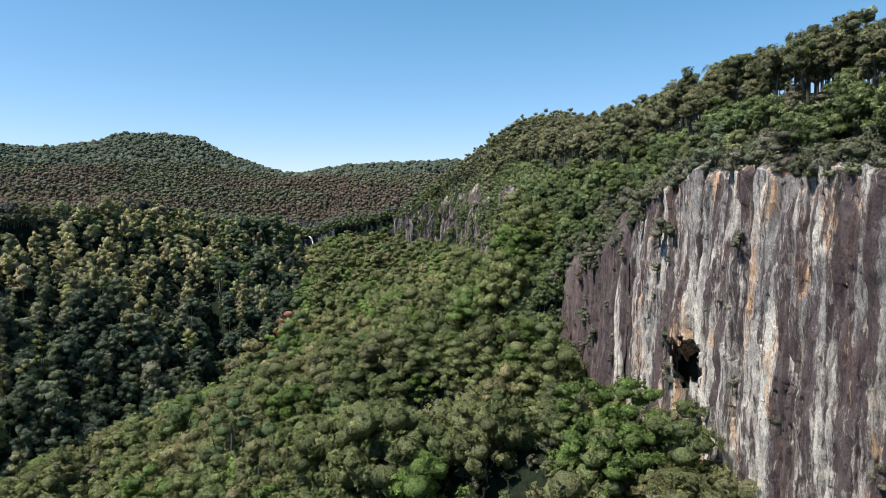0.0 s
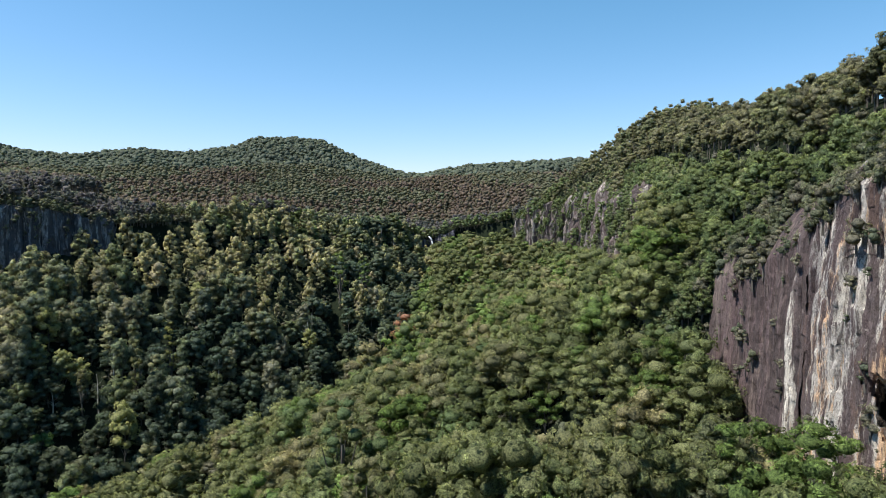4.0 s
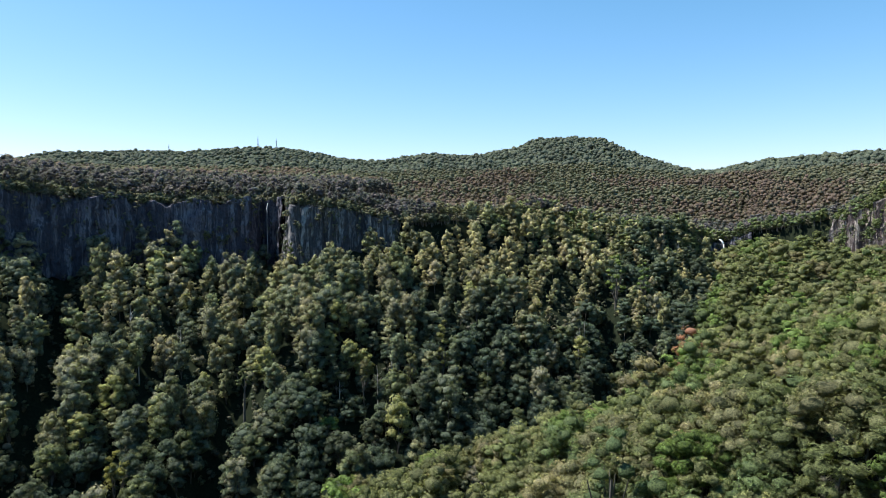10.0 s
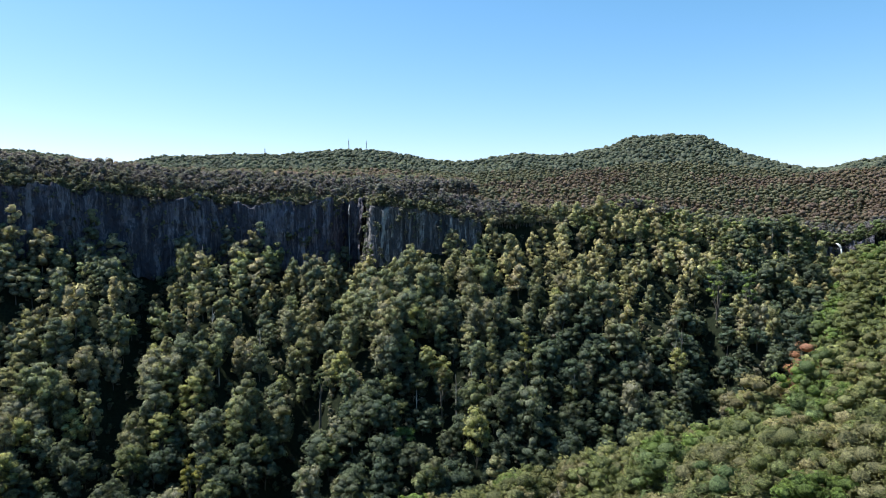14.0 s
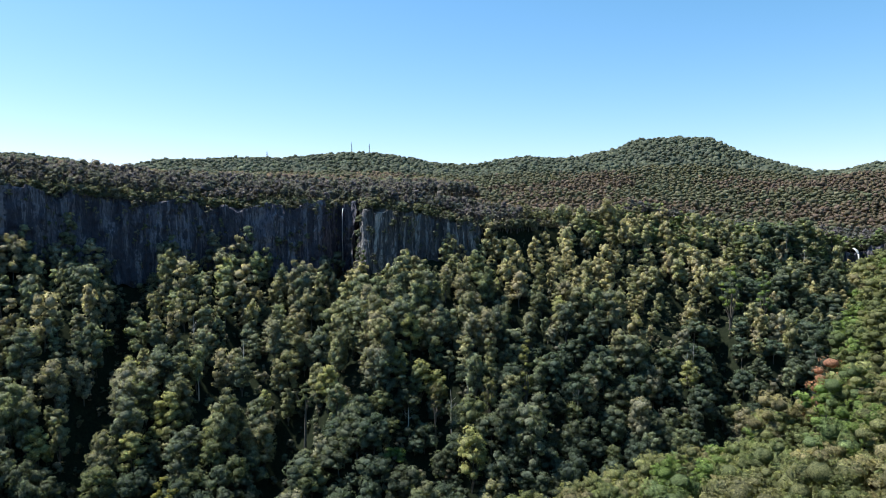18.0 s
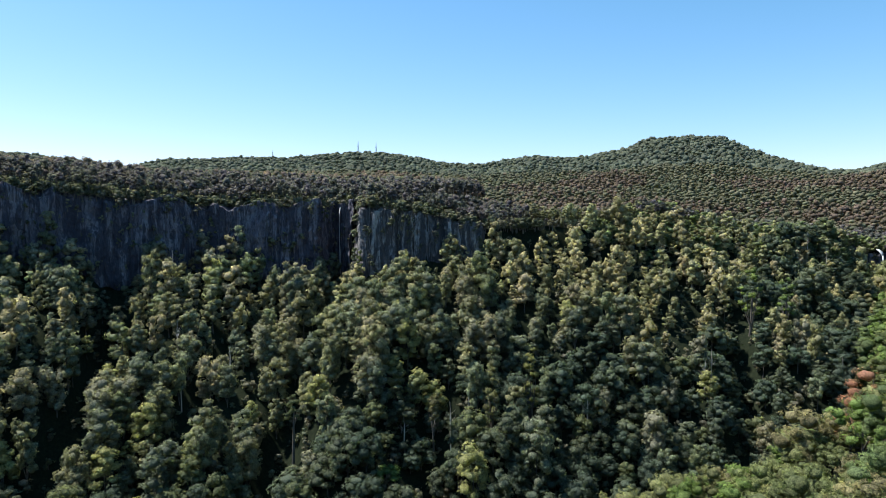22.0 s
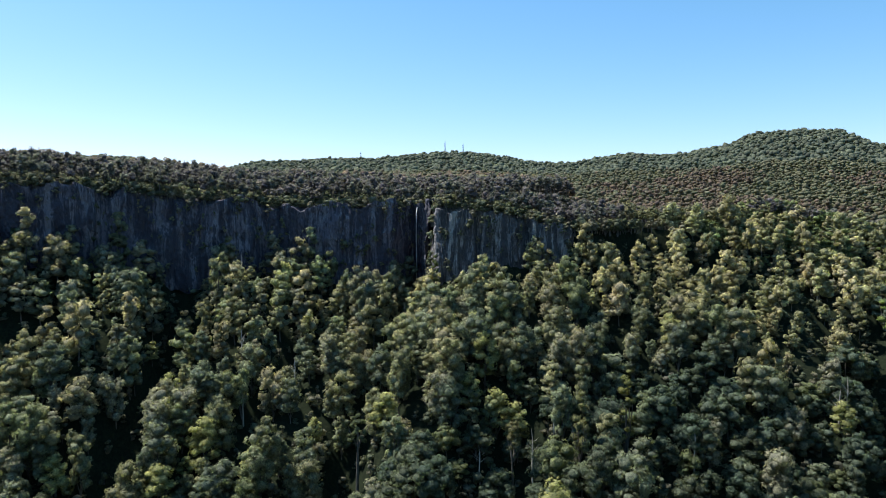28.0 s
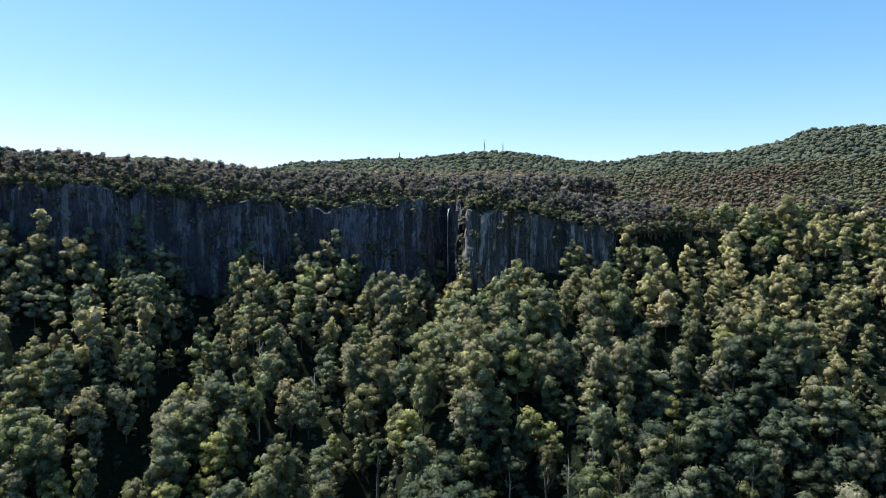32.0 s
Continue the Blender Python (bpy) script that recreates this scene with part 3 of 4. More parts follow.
# blue is raised in the far foliage tints to paint in distance haze
TINTS = {"rainforest": [(0.219, 0.247, 0.181), (0.252, 0.269, 0.178), (0.290, 0.289, 0.187), (0.185, 0.219, 0.170), (0.262, 0.262, 0.199), (0.312, 0.289, 0.202), (0.219, 0.253, 0.176), (0.244, 0.278, 0.170), (0.333, 0.340, 0.167)],
         "spreading": [(0.191, 0.210, 0.103), (0.208, 0.223, 0.109), (0.175, 0.202, 0.095), (0.219, 0.227, 0.115), (0.163, 0.191, 0.092), (0.191, 0.212, 0.101), (0.202, 0.216, 0.107), (0.180, 0.208, 0.096), (0.163, 0.234, 0.077), (0.237, 0.217, 0.123), (0.131, 0.175, 0.081), (0.240, 0.239, 0.133), (0.151, 0.165, 0.095)],
         "plateau": [(0.158, 0.150, 0.159), (0.172, 0.158, 0.179), (0.133, 0.139, 0.136), (0.161, 0.143, 0.166)],
         "slope": [(0.155, 0.166, 0.107), (0.177, 0.174, 0.116), (0.137, 0.152, 0.100)],
         "distant": [(0.129, 0.148, 0.117), (0.141, 0.161, 0.118), (0.113, 0.138, 0.108)],
         "dome": [(0.103, 0.136, 0.106), (0.118, 0.149, 0.110), (0.095, 0.129, 0.099), (0.132, 0.155, 0.110), (0.152, 0.175, 0.100)],
         "canopy": [(0.165, 0.131, 0.101), (0.187, 0.142, 0.115), (0.142, 0.123, 0.088), (0.168, 0.125, 0.105)],
         "gum": [(0.204, 0.207, 0.134), (0.228, 0.220, 0.147), (0.181, 0.193, 0.118), (0.196, 0.188, 0.129)],
         # upland tints raised well above rainforest to paint sunlight on the far slope
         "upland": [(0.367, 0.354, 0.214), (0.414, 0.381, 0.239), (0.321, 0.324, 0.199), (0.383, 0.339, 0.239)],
         "edge": [(0.171, 0.215, 0.110), (0.191, 0.230, 0.113), (0.153, 0.199, 0.103), (0.210, 0.230, 0.130)],
         "bush": [(0.146, 0.167, 0.114), (0.167, 0.181, 0.122), (0.188, 0.181, 0.140), (0.127, 0.149, 0.105)]}


def scatter(x0, x1, y0, y1, gap, seed, keep):
    rng = np.random.default_rng(seed)
    x, y = np.meshgrid(np.arange(x0, x1, gap, dtype=float), np.arange(y0, y1, gap * 0.9, dtype=float))
    x[1::2] += gap / 2
    x = (x + rng.uniform(-0.42, 0.42, x.shape) * gap).ravel()
    y = (y + rng.uniform(-0.42, 0.42, y.shape) * gap).ravel()
    z, side = land(x, y, True)
    ok = keep(x, y, z, side)
    return np.c_[x, y, z, side][ok]


def bearing_from(px, py, x, y):
    return np.degrees(np.arctan2(x - px, y - py))


def ahead(x, y):
    """The part of the land that lies before the flight line."""
    return ((bearing_from(-33, -66, x, y) > -8) & (bearing_from(-33, -66, x, y) < 84)) | ((bearing_from(10, 60, x, y) > -56) & (bearing_from(10, 60, x, y) < 50))


def near_side(x, y):
    """True on the slope between the creek and the sunlit cliff."""
    total = np.full(x.shape, 1e9)
    res = np.zeros(x.shape, bool)
    for a, c in zip(CREEK, CREEK[1:]):
        dx, dy = c[0] - a[0], c[1] - a[1]
        u = np.clip(((x - a[0]) * dx + (y - a[1]) * dy) / (dx * dx + dy * dy), 0, 1)
        d = np.hypot(x - a[0] - u * dx, y - a[1] - u * dy)
        m = d < total
        total = np.where(m, d, total)
        res = np.where(m, dx * (y - a[1]) - dy * (x - a[0]) > 0, res)
    return res


def forest(name, kind_of, detail_of, spots, seed, label, size=(0.6, 1.5)):
    """Many trees as one mesh."""
    rng = np.random.default_rng(seed)
    V, F, T, S, B, base = [], [], [], [], [], 0
    stand = np.clip(waves(spots[:, 0], spots[:, 1], 85, 19) * 0.6 + waves(spots[:, 0], spots[:, 1], 31, 21) * 0.5, -1, 1)
    for (x, y, z, side), patch in zip(spots, stand):
        kind, detail = kind_of(x, y, side), detail_of(x, y)
        v, f, c, tv, tf, kk, bb = variant(kind, detail, int(rng.integers(0, 9)))
        k, a = size[0] + (size[1] - size[0]) * rng.random() ** 1.3, rng.uniform(0, 6.283)
        m = np.array(((math.cos(a), -math.sin(a), 0), (math.sin(a), math.cos(a), 0), (0, 0, rng.uniform(0.85, 1.2)))) * k
        tint = np.array(TINTS[kind][int((0.5 * rng.random() + 0.249 * (patch + 1)) * len(TINTS[kind]))]) * rng.uniform(0.8, 1.16) * (1 + 0.16 * patch)
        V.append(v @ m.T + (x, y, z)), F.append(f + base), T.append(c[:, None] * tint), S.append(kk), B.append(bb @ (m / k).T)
        base += len(v)
        if detail not in ("tiny", "speck"):
            V.append(tv @ m.T + (x, y, z)), F.append(tf + base), T.append(np.full((len(tv), 3), 0.2)), S.append(np.ones(len(tf))), B.append(np.zeros((len(tv), 3)))
            base += len(tv)
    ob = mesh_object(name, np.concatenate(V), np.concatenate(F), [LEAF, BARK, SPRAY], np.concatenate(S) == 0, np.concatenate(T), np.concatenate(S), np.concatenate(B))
    return tagged(ob, label, "forest", kind="stuff")


def dist_line(x, y):
    return nearest([(-33, -66, 0), (0, 0, 0), (16, 128, 0)], np.asarray(x), np.asarray(y))[0]


def not_rock(x, y, side, edge=-2.5):
    d, (lip, drop, run) = nearest(RIM, x, y)
    return ~((side > edge) & (side < 5) & (run < 12.5))


gorge_spots = scatter(-420, 520, -60, 780, 10.6, 101, lambda x, y, z, s: (s > 0) & not_rock(x, y, s) & ahead(x, y))
rim_spots = scatter(-480, 720, -140, 900, 7.6, 102, lambda x, y, z, s: (s < -2.5) & (s > np.where((x > 60) & (y < 560), -95, -150)) & ahead(x, y))
plain_spots = scatter(-700, 1500, 500, 1700, 9.6, 103, lambda x, y, z, s: (s <= np.where((x > 60) & (y < 560), -95, -150)) & ahead(x, y) & (np.hypot(x, y) <= 1650) & (y > 400))
hill_spots = scatter(-1300, 1900, 1300, 2450, 13.5, 104, lambda x, y, z, s: ahead(x, y) & (np.hypot(x, y) > 1650) & (np.hypot(x, y) < 2400))
SOLO = np.array([(194, 368), (214, 384), (78, 198), (-26, 382), (-136, 348), (-4, 406), (-78, 402), (-60, 508), (208, 526), (240, 540), (48, 420), (26, 404), (62, 363)])
clear = np.min([nearest([(*q, 0) for q in g], gorge_spots[:, 0], gorge_spots[:, 1])[0] for g, _ in GULLIES], axis=0) > 5.0 + 2.5 * waves(gorge_spots[:, 0], gorge_spots[:, 1], 40, 33)
open_ground = (waves(gorge_spots[:, 0], gorge_spots[:, 1], 58, 35) < -0.85) & ~near_side(gorge_spots[:, 0], gorge_spots[:, 1])
wall_gap = nearest(EAST[:4], gorge_spots[:, 0], gorge_spots[:, 1])[0] > 12
creek_view = nearest([(64, 370, 0), (56, 332, 0), (41, 258, 0)], gorge_spots[:, 0], gorge_spots[:, 1])[0] > 8
gorge_spots = gorge_spots[clear & ~open_ground & wall_gap & creek_view]
room = np.min(np.hypot(gorge_spots[:, 0:1] - SOLO[:, 0], gorge_spots[:, 1:2] - SOLO[:, 1]), axis=1) > 9
gorge_spots = gorge_spots[room]
side = near_side(gorge_spots[:, 0], gorge_spots[:, 1])
near_gorge, far_gorge = gorge_spots[side], gorge_spots[~side]


def detail_at(x, y):
    d = float(dist_line(np.array([x]), np.array([y]))[0])
    return "middle" if d < 85 else "near" if d < 200 else "middle" if d < 300 else "far"


def tree_things(spots, kind, name, label, group, seed):
    """Single trees, each a trunk and a crown."""
    rng = np.random.default_rng(seed)
    masters = []
    for k in range(14):
        v, f, c, tv, tf, kk, bb = variant(kind, "near", k)
        tint = np.array(TINTS[kind][k % len(TINTS[kind])]) * rng.uniform(0.8, 1.15)
        root = new(name)
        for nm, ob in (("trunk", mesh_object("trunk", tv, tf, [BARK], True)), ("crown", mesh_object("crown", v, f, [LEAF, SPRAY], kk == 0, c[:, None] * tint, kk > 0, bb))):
            ob.parent = root
        masters.append(tagged(root, label, "tree", group))
    for i, (x, y, z, s) in enumerate(spots):
        m = Matrix.Translation((x, y, z)) @ Matrix.Rotation(rng.uniform(0, 6.283), 4, "Z")
        k = rng.uniform(0.65, 1.45)
        if i < len(masters):
            masters[i].matrix_world = m
            masters[i].scale = (k, k, k * rng.uniform(0.85, 1.15))
        else:
            ob = copy_thing(masters[int(rng.integers(0, len(masters)))], m)
            ob.scale = (k, k, k * rng.uniform(0.85, 1.15))


def split_nearest(spots, count):
    order = np.argsort(dist_line(spots[:, 0], spots[:, 1]))
    return spots[order[:count]], spots[order[count:]]


under = dist_line(near_gorge[:, 0], near_gorge[:, 1]) < 95
near_things, near_rest = split_nearest(near_gorge[~under], 270)
near_rest = np.concatenate([near_rest, near_gorge[under][np.random.default_rng(44).random(under.sum()) < 0.85]])
dc, _ = nearest(CREEK, far_gorge[:, 0], far_gorge[:, 1])
low_slope = (dc < 78) & (np.random.default_rng(31).random(len(dc)) < 0.75)
dome_things, dome_rest = split_nearest(far_gorge[low_slope], 200)
far_things, far_rest = split_nearest(far_gorge[~low_slope], 270)
tree_things(near_things, "spreading", "spreading_tree", "olive-green spreading tree with a rounded billowing crown on the gorge slope", "trees of the sunny slope", 5)
tree_things(far_things, "rainforest", "rainforest_tree", "tall dark green rainforest tree draped with vines on the steep slope", "trees of the shady slope", 6)
forest("forest", lambda x, y, s: "spreading", detail_at, near_rest, 7, "dense olive-green tree canopy on the sunny slope below the cliff")
tree_things(dome_things, "dome", "dome_tree", "dark green dome-crowned rainforest tree near the creek", "dome trees of the valley floor", 16)
forest("forest", lambda x, y, s: "dome", detail_at, dome_rest, 18, "dark green rounded treetops along the creek")
# the brighter upland tint marks where the far slope should look sunlit
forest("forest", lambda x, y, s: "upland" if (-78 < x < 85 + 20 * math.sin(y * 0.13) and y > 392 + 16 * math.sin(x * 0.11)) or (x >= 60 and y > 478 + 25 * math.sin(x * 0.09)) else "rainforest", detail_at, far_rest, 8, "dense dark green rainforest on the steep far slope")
forest("forest", lambda x, y, s: "edge" if (s > -15 and x > 60 and y < 330) else ("gum" if x > 60 and y < 620 else "plateau"), lambda x, y: "middle" if dist_line(np.array([x]), np.array([y]))[0] < 190 else "far" if x > 60 and y < 330 else ("low" if y < 700 and x < 400 else "tiny"), rim_spots, 9, "grey-green eucalypt trees along the cliff tops", (0.6, 1.1))
bush_spots = scatter(-480, 620, -140, 820, 7.6, 105, lambda x, y, z, s: (s > -20) & (s < 26) & not_rock(x, y, s, -0.4) & ahead(x, y))
under_spots = scatter(-400, 480, -110, 760, 8.5, 106, lambda x, y, z, s: (s >= 26) & ahead(x, y))
bush_spots = np.concatenate([bush_spots, under_spots])
forest("forest", lambda x, y, s: "bush", lambda x, y: "middle" if dist_line(np.array([x]), np.array([y]))[0] < 230 else "low", bush_spots, 12, "bright green bushes along the cliff edges and at their feet", (0.6, 1.3))


def face_spots(points, count, seed, lo=0.05, hi=0.95, off=0.6):
    """Places on ledges of a rock face."""
    rng = np.random.default_rng(seed)
    cols, nrm, s = along(points, 1.0)
    i = rng.integers(2, len(s) - 2, count)
    v = rng.uniform(lo, hi, count)
    out = off + 2.6 * v
    return np.c_[cols[i, 0] + nrm[i, 0] * out, cols[i, 1] + nrm[i, 1] * out, Z0 + cols[i, 2] - cols[i, 3] * v - 1.0, np.zeros(count)]


rng = np.random.default_rng(66)
lx, ly = rng.uniform(185, 300, 900), rng.uniform(95, 245, 900)
lz, ls = land(lx, ly)
link_spots = np.c_[lx, ly, lz, ls][(ls > -10) & (ls < 45) & ~((lx < 212) & (ls > -1))]
forest("forest", lambda x, y, s: "edge", lambda x, y: "middle", link_spots, 14, "green trees on the broken slope between the cliffs", (0.5, 1.1))

hx, hy = rng.uniform(110, 540, 1800), rng.uniform(560, 790, 1800)
hz, hs = land(hx, hy, True)
head_spots = np.c_[hx, hy, hz - 0.5, hs][(np.abs(hs) < 34) & (np.hypot(hx - 431, hy - 735) > 16)]
forest("forest", lambda x, y, s: "edge", lambda x, y: "low", head_spots, 25, "dark green trees round the head of the gorge", (0.7, 1.5))

bx, by = rng.uniform(184, 236, 1100), rng.uniform(98, 156, 1100)
bz, bs = land(bx, by)
brow_spots = np.c_[bx, by, bz - 0.5, bs][(bs > -5) & (bs < 20) & (bx + by > 306)]
forest("forest", lambda x, y, s: "edge", lambda x, y: "middle", brow_spots, 26, "green shrubs on the steep brow beside the brown wall", (0.4, 0.8))

fx, fy = rng.uniform(120, 235, 1300), rng.uniform(5, 165, 1300)
fz, fs = land(fx, fy)
fill_spots = np.c_[fx, fy, fz, fs][(fs > 2.5) & (fs < 30)]
forest("forest", lambda x, y, s: "bush", lambda x, y: "middle", fill_spots, 24, "low green bushes on the broken slope beside the brown wall", (0.5, 1.0))


def lip_spots(points, count, seed):
    """Places on the sloping top of a rock face, close to the edge."""
    rng = np.random.default_rng(seed)
    cols, nrm, s = along(points, 1.0)
    i = rng.integers(2, len(s) - 2, count)
    back = rng.uniform(-0.5, 10, count)
    x, y = cols[i, 0] - nrm[i, 0] * back, cols[i, 1] - nrm[i, 1] * back
    bz, _ = land(cols[i, 0] - nrm[i, 0] * 13, cols[i, 1] - nrm[i, 1] * 13, True)
    z = Z0 + cols[i, 2] + (bz - Z0 - cols[i, 2]) * np.clip(back / 13, 0, 1)
    return np.c_[x, y, z - 0.8, np.zeros(count)]


top_spots = np.concatenate([lip_spots(EAST[:7], 450, 71), lip_spots(WEST[2:], 1200, 72)])
forest("forest", lambda x, y, s: "bush", lambda x, y: "middle" if x > 60 and y < 150 else "low", top_spots, 16, "low green scrub on the cliff tops", (0.45, 1.15))
ledge_spots = np.concatenate([face_spots(PINS, 480, 61, 0.0, 1.0, 3.0), face_spots(EAST[2:7], 30, 62, 0.02, 0.9, 1.6), face_spots(EAST[:3], 26, 63), face_spots(WEST, 420, 64, 0.0, 1.0, 2.2), face_spots(FALL, 40, 65)])
pin_spots = face_spots(PINS, 1500, 67, -0.05, 1.0, 3.5)
pin_spots = pin_spots[waves(pin_spots[:, 0] + pin_spots[:, 1], pin_spots[:, 2] * 1.4, 48, 68) > 0.4]
pin_spots = np.concatenate([pin_spots, lip_spots(PINS, 700, 73)])
forest("forest", lambda x, y, s: "edge", lambda x, y: "low", pin_spots, 19, "green bushes crowding between the rock pinnacles", (0.35, 0.9))
forest("forest", lambda x, y, s: "bush", lambda x, y: "low", ledge_spots, 13, "shrubs clinging to ledges of the cliffs", (0.3, 0.95))
forest("forest", lambda x, y, s: "canopy" if waves(np.array(x), np.array(y), 420, 51) + 0.4 * math.sin(x * y) < 0.35 - 0.0011 * (y - 900) else "slope", lambda x, y: "speck", plain_spots, 10, "brownish eucalypt canopy on the plateau", (0.6, 1.35))
back_spots = scatter(-700, 500, -700, 300, 10.5, 107, lambda x, y, z, s: ~ahead(x, y) & not_rock(x, y, s) & (np.hypot(x, y) < 620))
forest("forest", lambda x, y, s: "rainforest" if s > 0 else "plateau", lambda x, y: "speck", back_spots, 15, "green forest down the valley", (0.9, 1.5))
forest("forest", lambda x, y, s: "distant", lambda x, y: "speck", hill_spots, 11, "green forest on the distant hills", (0.6, 1.5))


# ---- single trees that stand out ----
def landmark(x, y, top, kind, tint, name, label, width=1.0, seed=1, lift=0.0):
    """One tree of its own shape, its crown reaching the given height."""
    z, _ = land(np.array([x]), np.array([y]), True)
    rng = np.random.default_rng(seed)
    radius, low, high, col, lump = KINDS[kind]
    h = max(9.0, Z0 + top - z[0])
    k = h / high
    low = max(low, lift * high)
    v, f, c, kk, bb = crown(rng, radius * width / k, low, high, 14, False, 100, 0.5 / max(k, 0.6), col, lump)
    tv, tf = trunk(rng, low, high, radius / k, 5, 7)
    root = new(name)
    for ob in (mesh_object("trunk", tv, tf, [BARK], True), mesh_object("crown", v, f, [LEAF, SPRAY], kk == 0, c[:, None] * np.array(tint), kk > 0, bb)):
        ob.parent = root
    root.matrix_world = Matrix.Translation((x, y, z[0])) @ Matrix.Scale(k, 4)
    return tagged(root, label, "tree")


landmark(194, 368, -69, "spreading", (0.40, 0.21, 0.14), "flowering_tree", "tree with reddish-brown new leaves on the slope", 1.35, 1)
landmark(212, 382, -72, "spreading", (0.36, 0.22, 0.13), "flowering_tree", "tree with rust-coloured leaves beside a red one", 0.9, 2)
landmark(78, 198, -67, "spreading", (0.125, 0.175, 0.085), "spreading_tree", "wide dark green dome-shaped tree above the creek", 1.15, 3)
landmark(-26, 380, -140, "spreading", (0.150, 0.235, 0.085), "round_tree", "bright green round-headed tree low on the shady slope", 0.75, 4)
landmark(-136, 348, -124, "spreading", (0.235, 0.230, 0.075), "round_tree", "yellow-green round-headed tree in dark forest", 0.75, 5)
landmark(-4, 404, -92, "rainforest", (0.175, 0.170, 0.100), "tall_tree", "tall slim tree with a small olive crown and bare trunk", 0.62, 6, 0.55)
landmark(-78, 400, -92, "spreading", (0.125, 0.150, 0.090), "tall_tree", "slender tree with a small dark crown over a gully", 0.5, 7, 0.6)
landmark(-60, 508, -22, "rainforest", (0.140, 0.165, 0.085), "narrow_tree", "narrow pointed green tree at the foot of the waterfall slot", 0.5, 8)
landmark(208, 524, -30, "spreading", (0.190, 0.250, 0.080), "round_tree", "bright yellow-green tree high on the slope", 0.9, 9)
landmark(240, 540, -38, "spreading", (0.165, 0.235, 0.080), "round_tree", "light green tree near the head of the gorge", 0.7, 10)
landmark(48, 420, -66, "rainforest", (0.215, 0.220, 0.090), "tall_tree", "yellowish columnar tree standing over its neighbours", 0.85, 11)
landmark(26, 404, -76, "rainforest", (0.180, 0.185, 0.100), "tall_tree", "olive columnar tree with a ragged crown", 0.85, 12)


def dead_tree(seed):
    rng = np.random.default_rng(seed)
    pts = [(0, 0, -2), (0.3, 0.1, 9), (0.2, -0.3, 17), (0.6, 0.2, 23)]
    root = new("dead_tree")
    v, f = limb(pts, (0.42, 0.34, 0.22, 0.08), 6)
    mesh_object("trunk", v, f, [PALE_BARK], True).parent = root
    for k in range(5):
        a, z, e = rng.uniform(0, 6.28), rng.uniform(12, 20), rng.uniform(2, 4)
        v, f = limb([(0.3, 0, z), (e * 0.5 * math.cos(a), e * 0.5 * math.sin(a), z + 1.6), (e * math.cos(a), e * math.sin(a), z + 3.4)], (0.14, 0.1, 0.04), 5)
        mesh_object("branch", v, f, [PALE_BARK], True).parent = root
    return tagged(root, "bare silver-grey dead tree above the canopy", "tree", "dead trees")


PALE_BARK, n, l, p = material("silver_bark", 0.8)
geo = n.new("ShaderNodeNewGeometry")
t1 = noise_node(n, l, geo.outputs["Position"], 0.7, 4, (2, 2, 0.4))
r = ramp(n, [(0.3, (0.22, 0.20, 0.18)), (0.6, (0.48, 0.46, 0.42))])
l.new(t1.outputs["Fac"], r.inputs["Fac"])
l.new(r.outputs["Color"], p.inputs["Base Color"])
snag = dead_tree(3)
rng = np.random.default_rng(77)
for i in range(22):
    x, y = (rng.uniform(-200, 260), rng.uniform(400, 520)) if i < 14 else (rng.uniform(150, 420), rng.uniform(560, 700))
    z, s = land(np.array([x]), np.array([y]), True)
    if s[0] < 8:
        continue
    m = Matrix.Translation((x, y, z[0])) @ Matrix.Rotation(rng.uniform(0, 6.28), 4, "Z")
    if i == 0:
        snag.matrix_world = m
    else:
        copy_thing(snag, m).scale = (1, 1, rng.uniform(0.8, 1.15))


# ---- falling water ----
def ribbon(name, points, widths, folds, seed):
    """A sheet of falling water: strands that bulge from the rock."""
    rng = np.random.default_rng(seed)
    bm = bmesh.new()
    rows_v = []
    for (x, y, z), w in zip(points, widths):
        row = []
        for k in range(folds + 1):
            u = k / folds - 0.5
            row.append(bm.verts.new((x + u * w + rng.normal() * 0.12, y - 0.5 * math.cos(u * 9) + rng.normal() * 0.1, z + rng.normal() * 0.15)))
        rows_v.append(row)
    for a, c in zip(rows_v, rows_v[1:]):
        for k in range(folds):
            bm.faces.new((a[k], a[k + 1], c[k + 1], c[k]))
    me = bpy.data.meshes.new(name)
    bm.to_mesh(me)
    bm.free()
    for poly in me.polygons:
        poly.use_smooth = True
    me.materials.append(WATER)
    ob = new(name, me)
    ob.modifiers.new("depth", "SOLIDIFY").thickness = 0.35
    return ob


upper = new("waterfall")
for nm, pts, ws, sd in (("lip_cascade", [(430, 750, -32), (430.6, 747, -33.5), (431.2, 745.5, -36), (431.6, 744.5, -39)], (3.6, 4, 3, 1.6), 1),
                        ("water_column", [(431.6, 744, -38), (431.8, 743.6, -46), (432, 743.2, -55), (432, 743, -66)], (1.8, 1.2, 1.1, 1.6), 2)):
    ribbon(nm, [(x, y, z + Z0) for x, y, z in pts], ws, 8, sd).parent = upper
tagged(upper, "white upper waterfall spilling into a dark slot", "waterfall")
lower = new("waterfall")
for nm, pts, ws, sd in (("lip_cascade", [(-88, 589, 9), (-88, 586, 7), (-88, 584, 4), (-88, 583, 1)], (1.0, 0.8, 0.6, 0.45), 3),
                        ("water_column", [(-88, 582.8, 2), (-88, 582.4, -12), (-87.5, 582, -30), (-87.5, 581.6, -52)], (0.4, 0.36, 0.34, 0.5), 4)):
    ribbon(nm, [(x, y, z + Z0) for x, y, z in pts], ws, 5, sd).parent = lower
tagged(lower, "thin veil of water falling down a shaded rock slot", "waterfall")


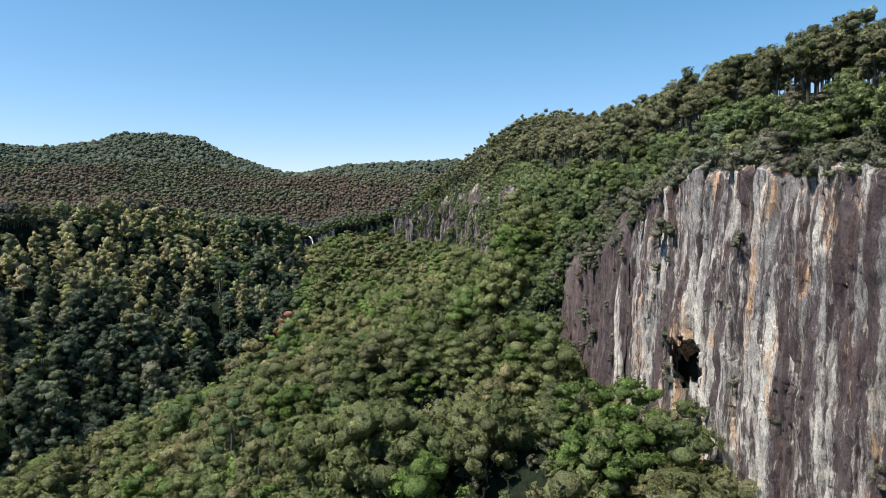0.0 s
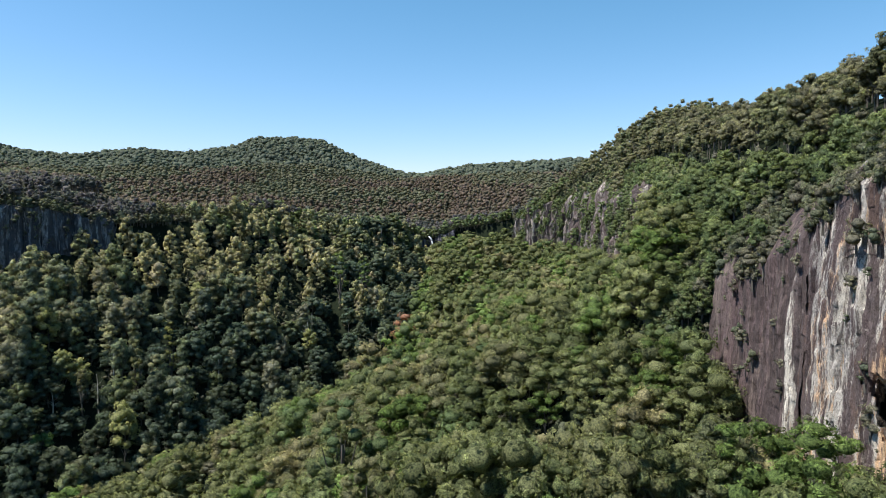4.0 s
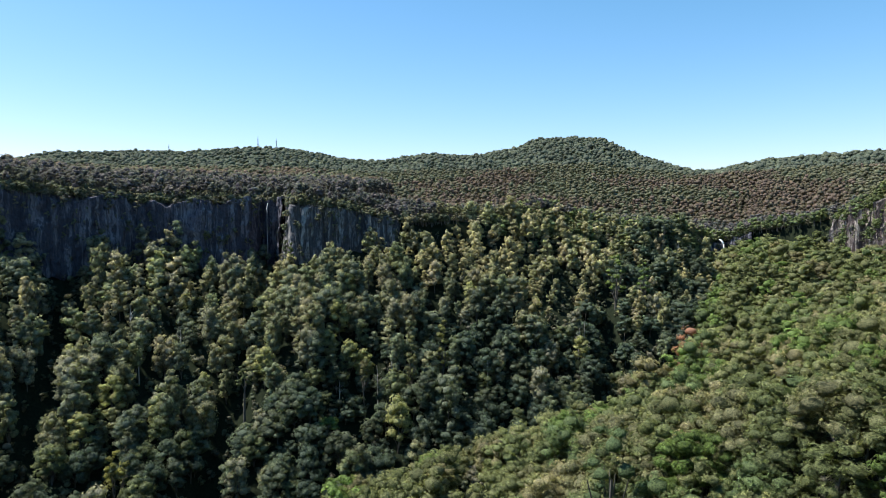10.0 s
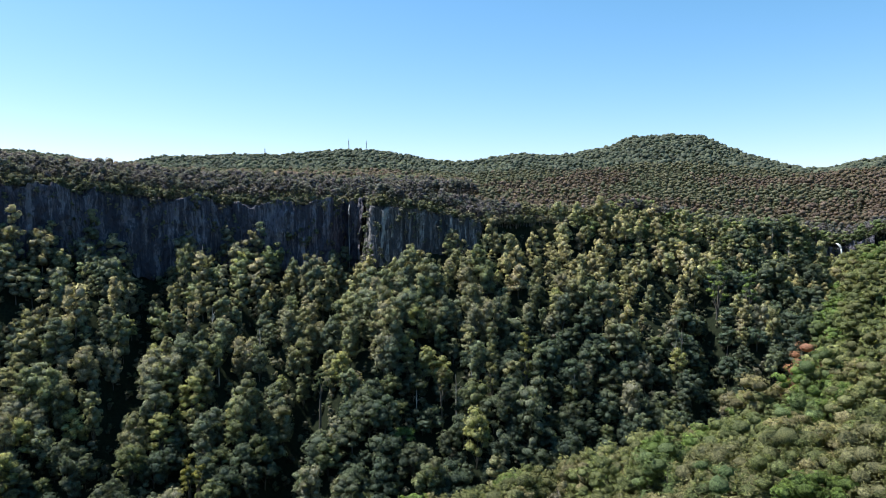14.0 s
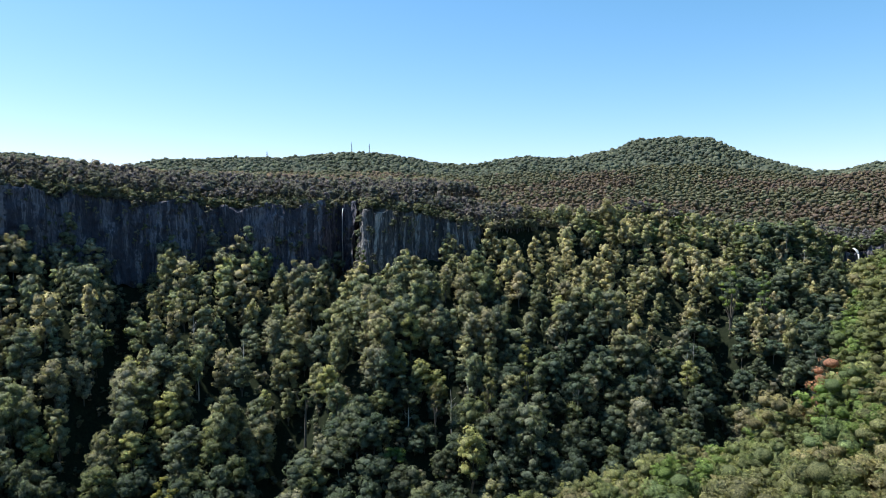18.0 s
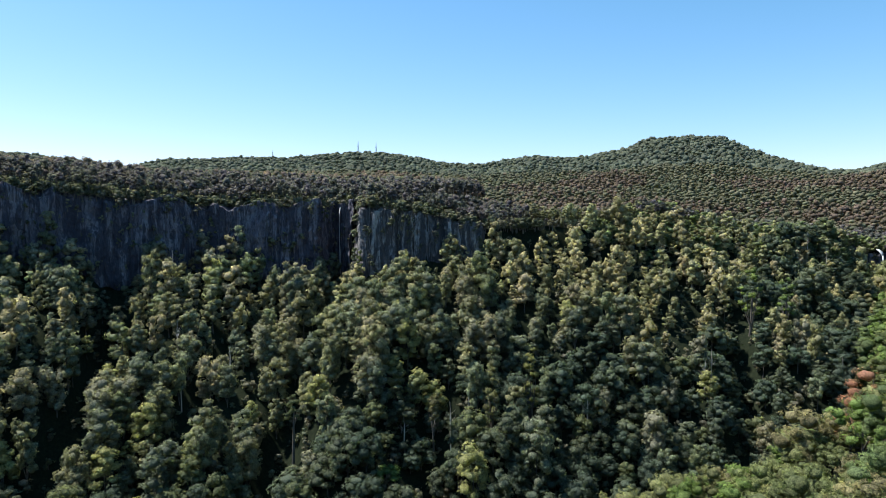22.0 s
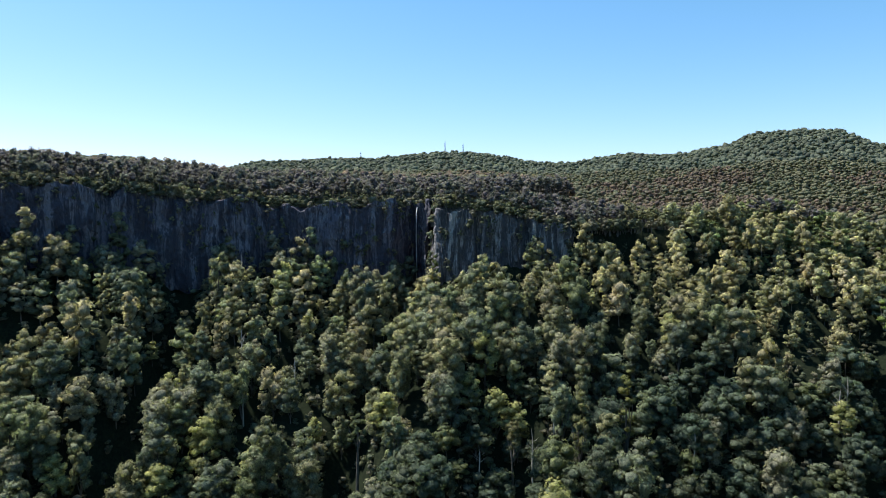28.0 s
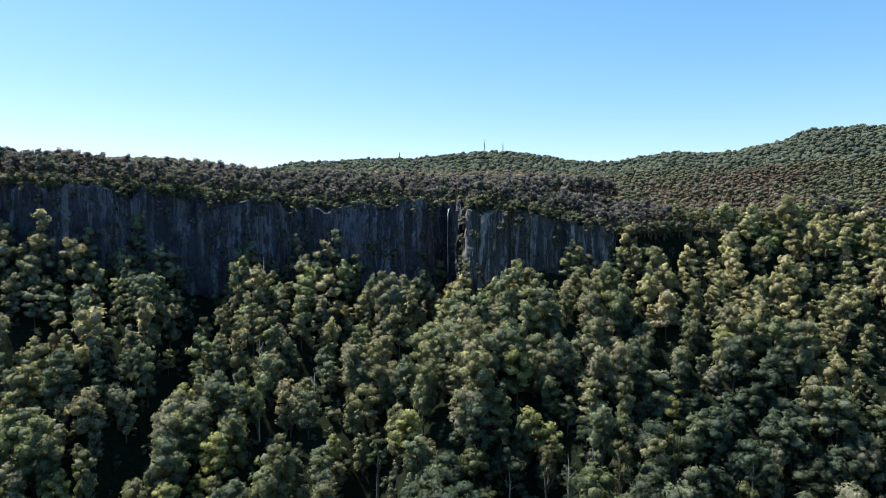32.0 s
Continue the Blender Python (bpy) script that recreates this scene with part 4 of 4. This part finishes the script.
# ---- boulder by the creek ----
def boulder(x, y, z, size, seed, label):
    rng = np.random.default_rng(seed)
    v, f = split_faces(BALL_V, BALL_F)
    planes = rng.normal(size=(9, 3))
    planes /= np.linalg.norm(planes, axis=1)[:, None]
    cut = np.min(np.where(v @ planes.T > 0.25, 0.72 / np.maximum(v @ planes.T, 0.25), 9), axis=1)
    v = v * np.minimum(1, cut)[:, None] * np.array(size) * (1 + rng.normal(size=(len(v), 1)) * 0.02)
    ob = mesh_object("boulder", v + (x, y, z), f, [ROCK_PALE], True)
    return tagged(ob, label, "rock")


boulder(62, 366, Z0 - 158, (5, 4, 9), 5, "pale water-worn boulder standing in the creek bed")
boulder(68, 361, Z0 - 165, (4, 4, 5), 6, "smaller grey boulder beside the creek")
creek_fall = ribbon("cascade", [(57.5, 366, Z0 - 150), (57.4, 365, Z0 - 155), (57.2, 364, Z0 - 160), (57, 363.5, Z0 - 168)], (2.5, 2.2, 2.4, 3), 6, 9)
tagged(creek_fall, "small white cascade beside a pale boulder", "waterfall")


# ---- masts on the far ridge ----
def mast(x, y, height, width, label):
    z, _ = land(np.array([float(x)]), np.array([float(y)]), True)
    root = new("radio_mast")

    def bar(name, a, c, r):
        bm = bmesh.new()
        d = Vector(c) - Vector(a)
        bmesh.ops.create_cone(bm, cap_ends=True, segments=6, radius1=r, radius2=r, depth=d.length,
                              matrix=Matrix.Translation((Vector(a) + Vector(c)) / 2) @ d.to_track_quat("Z", "Y").to_matrix().to_4x4())
        me = bpy.data.meshes.new(name)
        bm.to_mesh(me)
        bm.free()
        me.materials.append(STEEL)
        new(name, me).parent = root
    feet = [(width * sx, width * sy, 0) for sx, sy in ((-1, -1), (1, -1), (1, 1), (-1, 1))]
    heads = [(q[0] * 0.25, q[1] * 0.25, height * 0.85) for q in feet]
    for q, w in zip(feet, heads):
        bar("leg", q, w, 0.42)
    for k in range(6):
        u, w = k / 6, (k + 1) / 6
        for i in range(4):
            a, c = Vector(feet[i]).lerp(Vector(heads[i]), u), Vector(feet[(i + 1) % 4]).lerp(Vector(heads[(i + 1) % 4]), w)
            bar("brace", a, c, 0.22)
    bar("antenna", (0, 0, height * 0.8), (0, 0, height), 0.6)
    for k in (0.7, 0.82):
        bar("dish_drum", (-1.3, -1.2, height * k), (-1.3, -2.2, height * k), 1.1)
    root.matrix_world = Matrix.Translation((x, y, z[0]))
    return tagged(root, label, "mast", "masts on the ridge")


mast(-332, 2163, 52, 2.0, "tall lattice radio mast on the wooded ridge")
mast(-276, 2171, 46, 1.8, "shorter lattice radio mast on the wooded ridge")
mast(-588, 2106, 38, 1.4, "slim distant mast rising from the trees")
